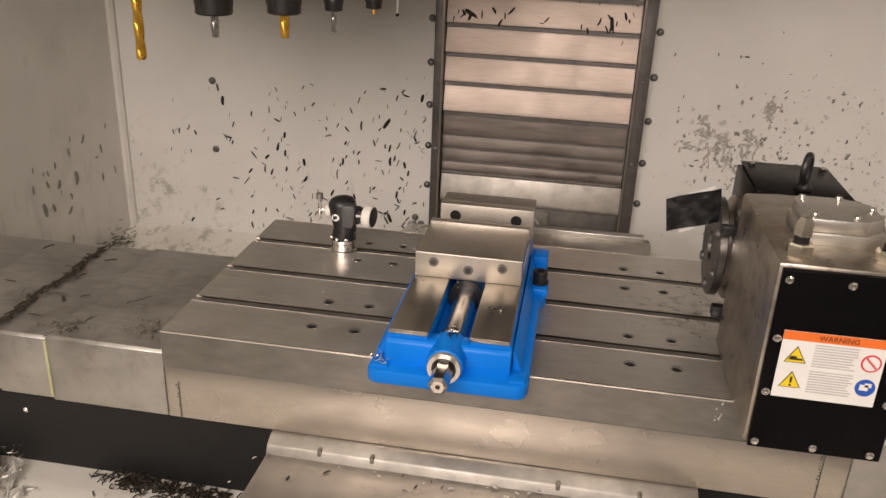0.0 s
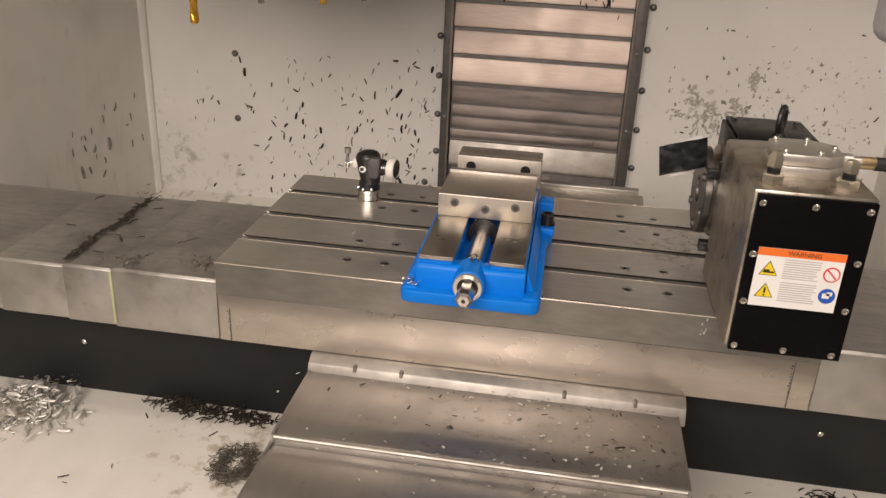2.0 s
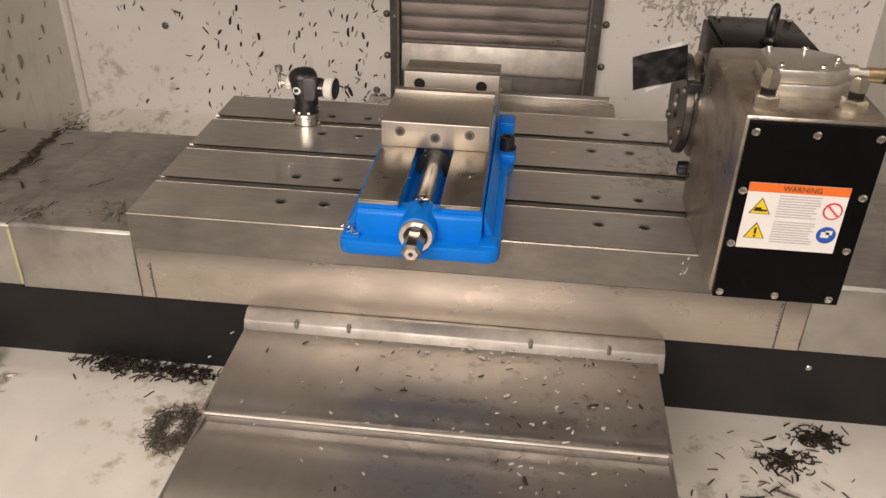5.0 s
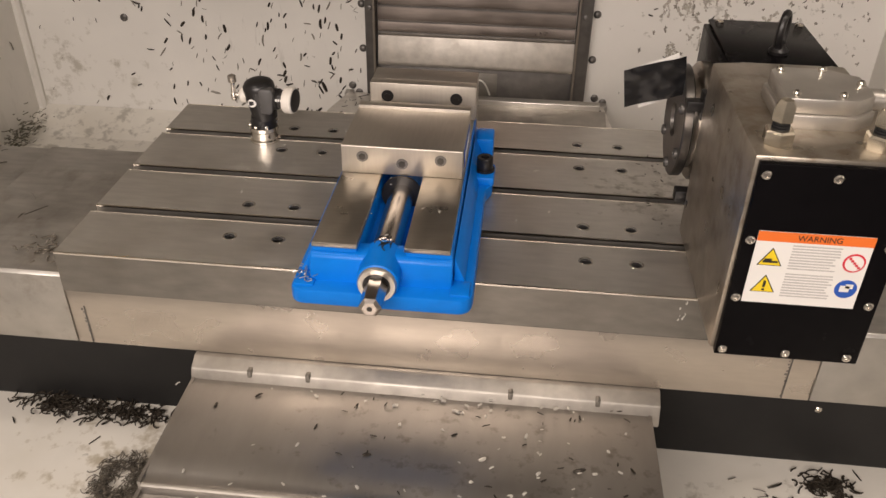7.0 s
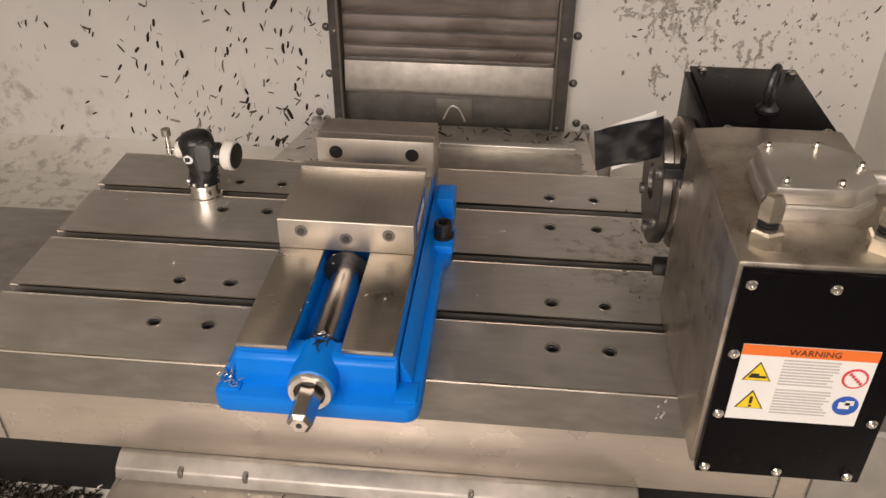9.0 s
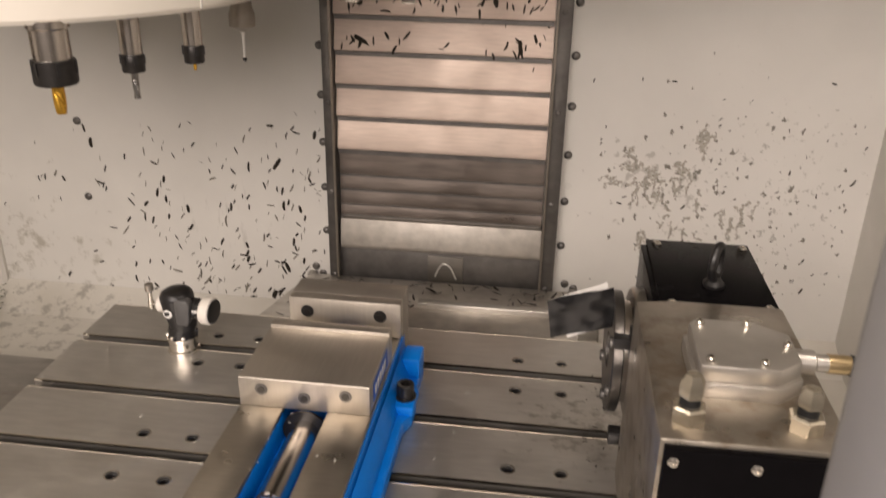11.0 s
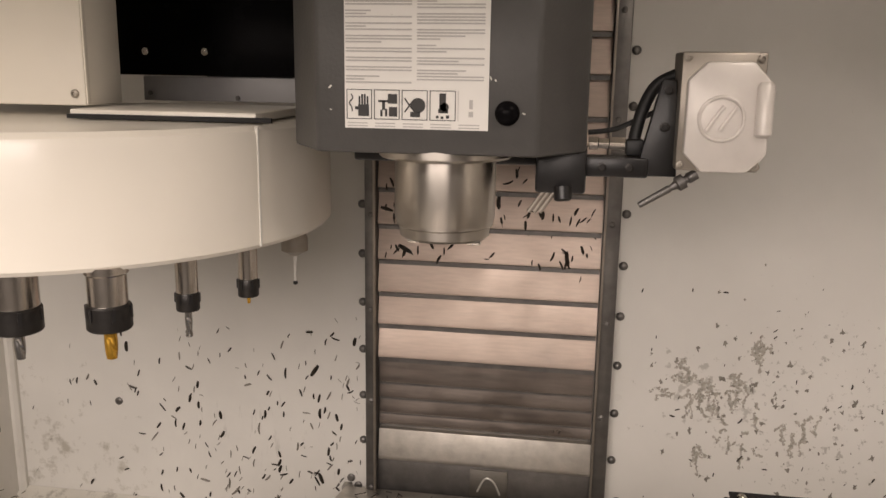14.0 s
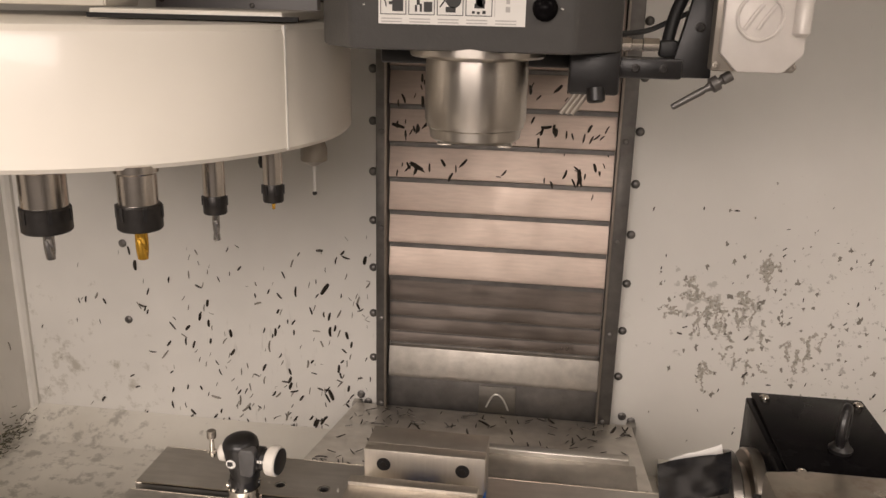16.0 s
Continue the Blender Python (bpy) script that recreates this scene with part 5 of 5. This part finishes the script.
def front_cover_spot():
    y = -0.02 - rng.random() ** 1.4 * 0.5
    i = max(j for j in range(5) if y < ys[j])
    return (0.30 - abs(rng.gauss(0, 0.22)), y, -0.160 - 0.013 * i + 0.001)


strew("cover_chips", 90, front_cover_spot, (0, 0, 1), 0.004, 0.010, M_CHIP, "small dark chips on the front cover", None, 0.3)
strew("bright_cover_chips", 150, front_cover_spot, (0, 0, 1), 0.003, 0.007, M_CHIPB, "small bright chips on the front cover", None, 0.6)


def pan_z(y):
    return -0.345 if y > 0.10 else -0.345 + (y - 0.10) * 0.0714


def pan_left():
    y = rng.uniform(-0.7, 0.08)
    return (rng.uniform(-1.0, -0.27), y, pan_z(y) + 0.001)


def pan_right():
    y = rng.gauss(-0.06, 0.10)
    return (rng.gauss(0.52, 0.09), y, pan_z(y) + 0.002) if y < 0.09 else None


def pan_right_pile():
    y = rng.gauss(-0.03, 0.04)
    return (rng.gauss(0.525, 0.035), y, pan_z(y) + rng.uniform(0.001, 0.012))


strew("pan_chips", 60, pan_left, (0, 0, 1), 0.008, 0.020, M_CHIP, "loose dark chips in the white chip pan")
strew("pan_chips", 40, pan_right, (0, 0, 1), 0.008, 0.02, M_CHIP, "loose dark chips in the white chip pan")
strew("pan_chip_pile", 30, pan_right_pile, (0, 0, 1), 0.010, 0.024, M_CHIP, "small heap of dark chips in the chip pan")


def wing_spot():
    return (rng.uniform(-0.80, -0.42), rng.uniform(0.02, 0.33), -0.0335)


strew("wing_chips", 30, wing_spot, (0, 0, 1), 0.008, 0.024, M_SOOTNEST, "brown matted chips on the steel wing")


def seam_spot():
    y = rng.uniform(0.02, 0.33)
    return (-0.676 + 0.004 * math.sin(y * 40) + rng.gauss(0, 0.0032), y, -0.033)


strew("seam_chips", 190, seam_spot, (0, 0, 1), 0.008, 0.018, M_SOOTNEST, "line of dark chips caught on a cover seam", (0, 1, 0), 0.3)


def table_spot():
    return (rng.uniform(X0, 0.35), rng.uniform(0.0, TB), 0.0006)


strew("table_specks", 26, table_spot, (0, 0, 1), 0.003, 0.007, M_CHIPB, "tiny bright chips on the table", None, 0.6)


def slot_spot():
    return (rng.uniform(0.12, 0.34), rng.choice(slots) + rng.uniform(-0.006, 0.006), -0.0195)


strew("slot_chips", 40, slot_spot, (0, 0, 1), 0.004, 0.010, M_NEST, "chips lodged in the table slots", None, 0.35)


def side_wall():
    return (-1.07, rng.uniform(0.55, 1.04), rng.gauss(-0.10, 0.09))


strew("side_chips", 22, side_wall, (1, 0, 0), 0.010, 0.024, M_GRIME, "grey coolant streaks and chips down the side wall", (0, 0, 1), 0.35)


# dried coolant blotches on the right of the rear wall
def blotches(name, count, cx, cz, sx_, sz_, lo, hi, label):
    bm = B()
    for _ in range(count):
        x, z = rng.gauss(cx, sx_), rng.gauss(cz, sz_)
        if not (0.34 < x < 0.90 and -0.30 < z < 0.40):
            continue
        r = rng.uniform(lo, hi)
        n = 11
        rim = []
        ph = rng.uniform(0, 100)
        for k in range(n):
            a = 2 * math.pi * k / n
            rr = r * (0.35 + 1.3 * abs(noise.noise(Vector((math.cos(a) * 1.3 + ph, math.sin(a) * 1.3, ph)))) * 1.6)
            rim.append(bm.verts.new((x + rr * math.cos(a) * 0.8, YW - 0.0003, z + rr * math.sin(a) * 1.1)))
        inner = [bm.verts.new((v.co.x * 0.45 + x * 0.55, YW - 0.0009, v.co.z * 0.45 + z * 0.55)) for v in rim]
        for k in range(n):
            bm.faces.new((rim[k], rim[(k + 1) % n], inner[(k + 1) % n], inner[k]))
        bm.faces.new(inner)
    bmesh.ops.recalc_face_normals(bm, faces=bm.faces)
    return solid(name, bm, M_GRIME, label, "grime", "stuff")


def clump(name, count, cx, cz, reach, drip, label):
    """Dried foam: short curdled strands of small ragged flakes, some run down, with darker grit in them."""
    film, grit = B(), B()

    def flake(bm, x, z, r, lift):
        n, ph = 7, rng.uniform(0, 100)
        rim = []
        for k in range(n):
            b = 2 * math.pi * k / n
            rr = r * (0.5 + 1.5 * abs(noise.noise(Vector((math.cos(b) * 1.4 + ph, math.sin(b) * 1.4, ph)))))
            rim.append(bm.verts.new((x + rr * math.cos(b), YW - lift, z + rr * math.sin(b))))
        top = bm.verts.new((x, YW - lift - r * 0.25, z))
        for k in range(n):
            bm.faces.new((rim[k], rim[(k + 1) % n], top))

    for _ in range(count):
        a, q = rng.uniform(0, 6.283), reach * rng.random() ** 0.8
        x, z = cx + q * math.cos(a), cz + q * math.sin(a)
        way = rng.uniform(0, 6.283)
        run = drip > 0 and rng.random() < 0.25
        for k in range(rng.randint(4, 9) + (8 if run else 0)):
            flake(film, x, z, rng.uniform(0.0014, 0.0042), rng.uniform(0.0003, 0.0009))
            if rng.random() < 0.30:
                flake(grit, x + rng.gauss(0, 0.002), z + rng.gauss(0, 0.002), rng.uniform(0.0006, 0.0018), 0.0014)
            way = -1.57 + rng.gauss(0, 0.5) if run else way + rng.gauss(0, 0.9)
            x, z = x + 0.0036 * math.cos(way), z + 0.0036 * math.sin(way)
    for bm, mat in ((film, M_FILM), (grit, M_GRIME)):
        bmesh.ops.recalc_face_normals(bm, faces=bm.faces)
        solid(name, bm, mat, label, "grime", "stuff")


DRY = "grey dried coolant foam stuck to the rear wall"
for cx, cz, reach, count, drip in ((0.425, 0.090, 0.022, 14, 0.0), (0.472, 0.045, 0.036, 24, 0.05), (0.395, 0.045, 0.014, 8, 0.03), (0.470, -0.075, 0.012, 10, 0.05),
                                   (0.575, 0.150, 0.020, 16, 0.04), (0.535, 0.070, 0.020, 14, 0.04), (0.560, -0.015, 0.055, 16, 0.03), (0.660, 0.000, 0.060, 14, 0.02)):
    clump("coolant_foam", count, cx, cz, reach, drip, DRY)
blotches("coolant_blotches", 25, 0.50, 0.06, 0.07, 0.09, 0.002, 0.007, "grey dried coolant blotches on the rear wall")
blotches("coolant_blotches", 95, 0.69, 0.02, 0.13, 0.13, 0.002, 0.006, "grey dried coolant blotches on the rear wall")


def bright_pile():
    y = rng.gauss(0.02, 0.035)
    return (rng.gauss(-0.80, 0.045), y, pan_z(y) + abs(rng.gauss(0, 0.014)))


strew("bright_swarf", 260, bright_pile, (0.1, -0.3, 0.9), 0.008, 0.024, M_CHIPB, "heap of bright silvery flakes in the chip pan", None, 0.35)


# nests of matted swarf
def nest(name, at, spread, count, mat, label, r=0.0007, ring=0.0):
    bm = B()
    for _ in range(count):
        c = Vector(at) + Vector((rng.gauss(0, spread[0]), rng.gauss(0, spread[1]), abs(rng.gauss(0, spread[2]))))
        turn = rng.uniform(0, 6.283)
        c += Vector((ring * math.cos(turn), ring * 1.2 * math.sin(turn), 0))
        pts = []
        rad, ph = rng.uniform(0.0015, 0.0055), rng.uniform(0, 6.3)
        ax = Vector((rng.uniform(-1, 1), rng.uniform(-1, 1), rng.uniform(-0.3, 0.3)))
        for k in range(4):
            a = ph + k * 1.1
            pts.append(c + Vector((rad * math.cos(a), rad * math.sin(a), rad * 0.35 * (1 + math.sin(a * 1.3)))) + ax * 0.004 * k)
        tube(bm, pts, r, 4)
    return solid(name, bm, mat, label, "swarf", "stuff")


nest("swarf_nest", (-0.375, -0.045, pan_z(-0.045)), (0.008, 0.009, 0.006), 560, M_NEST, "ring of matted grey swarf in the chip pan", 0.0007, 0.027)
nest("swarf_nest", (-0.425, 0.080, pan_z(0.080)), (0.045, 0.010, 0.004), 260, M_SOOTNEST, "black matted swarf along the saddle foot", 0.0011)
nest("swarf_nest", (-0.535, 0.090, pan_z(0.090)), (0.026, 0.012, 0.006), 190, M_SOOTNEST, "dark brown heap of swarf beside the saddle", 0.0011)
nest("swarf_nest", (-0.80, 0.03, pan_z(0.03)), (0.035, 0.04, 0.016), 480, M_ALU, "bright tangled swarf in the chip pan")
nest("swarf_nest", (-0.60, -0.30, pan_z(-0.3)), (0.025, 0.03, 0.010), 180, M_NEST, "brown heap of swarf in the chip pan")
nest("swarf_nest", (-1.045, 0.93, -0.335), (0.012, 0.05, 0.022), 170, M_OLIVE, "wet olive swarf heaped in the pan corner", 0.0010)
nest("swarf_nest", (-0.455, 0.05, -0.034), (0.018, 0.012, 0.003), 40, M_NEST, "brown smear of fine swarf on the wing", 0.001)
nest("swarf_nest", (-0.565, 0.03, -0.034), (0.016, 0.012, 0.003), 40, M_NEST, "brown smear of fine swarf on the wing", 0.001)
nest("swarf_nest", (0.005, -0.02, 0.058), (0.004, 0.008, 0.001), 8, M_CHIP, "small dark swarf on the vise screw", 0.0007)
nest("swarf_nest", (-0.083, -0.045, 0.0235), (0.004, 0.005, 0.0015), 12, M_ALU, "few pale chips on the vise pad", 0.0006)
nest("swarf_nest", (0.545, 0.010, pan_z(0.010)), (0.016, 0.009, 0.003), 120, M_SOOTNEST, "black wet swarf in the chip pan", 0.0012)
nest("swarf_nest", (0.605, 0.060, pan_z(0.060)), (0.016, 0.009, 0.003), 120, M_SOOTNEST, "black wet swarf in the chip pan", 0.0012)


def cowl_spot():
    return (rng.uniform(-0.07, 0.15), 0.2698, rng.uniform(zb + 0.01, zb + 0.30))


strew("cowl_specks", 14, cowl_spot, (0, -1, 0), 0.002, 0.005, M_CHIPB, "tiny bright chips on the milling head", None, 0.5)


def indexer_foot():
    return (0.352 - abs(rng.gauss(0, 0.022)), rng.uniform(0.16, 0.36), 0.0008)


strew("table_swarf", 26, indexer_foot, (0, 0, 1), 0.003, 0.007, M_CHIP, "dark swarf on the table beside the indexer", None, 0.3)


def slab_corner():
    return (0.345 + rng.gauss(0, 0.003), -0.0004, -rng.uniform(0.004, 0.042))


strew("slab_chips", 9, slab_corner, (0, -1, 0), 0.002, 0.004, M_CHIPB, "pale chips stuck to the table's front edge", (0.2, 0, 1), 0.5)


def jaw_spot():
    return (rng.uniform(-0.07, 0.07), rng.uniform(-0.03, 0.12), 0.0668)


strew("vise_specks", 10, jaw_spot, (0, 0, 1), 0.002, 0.005, M_CHIPB, "tiny bright chips on the vise bed", None, 0.6)
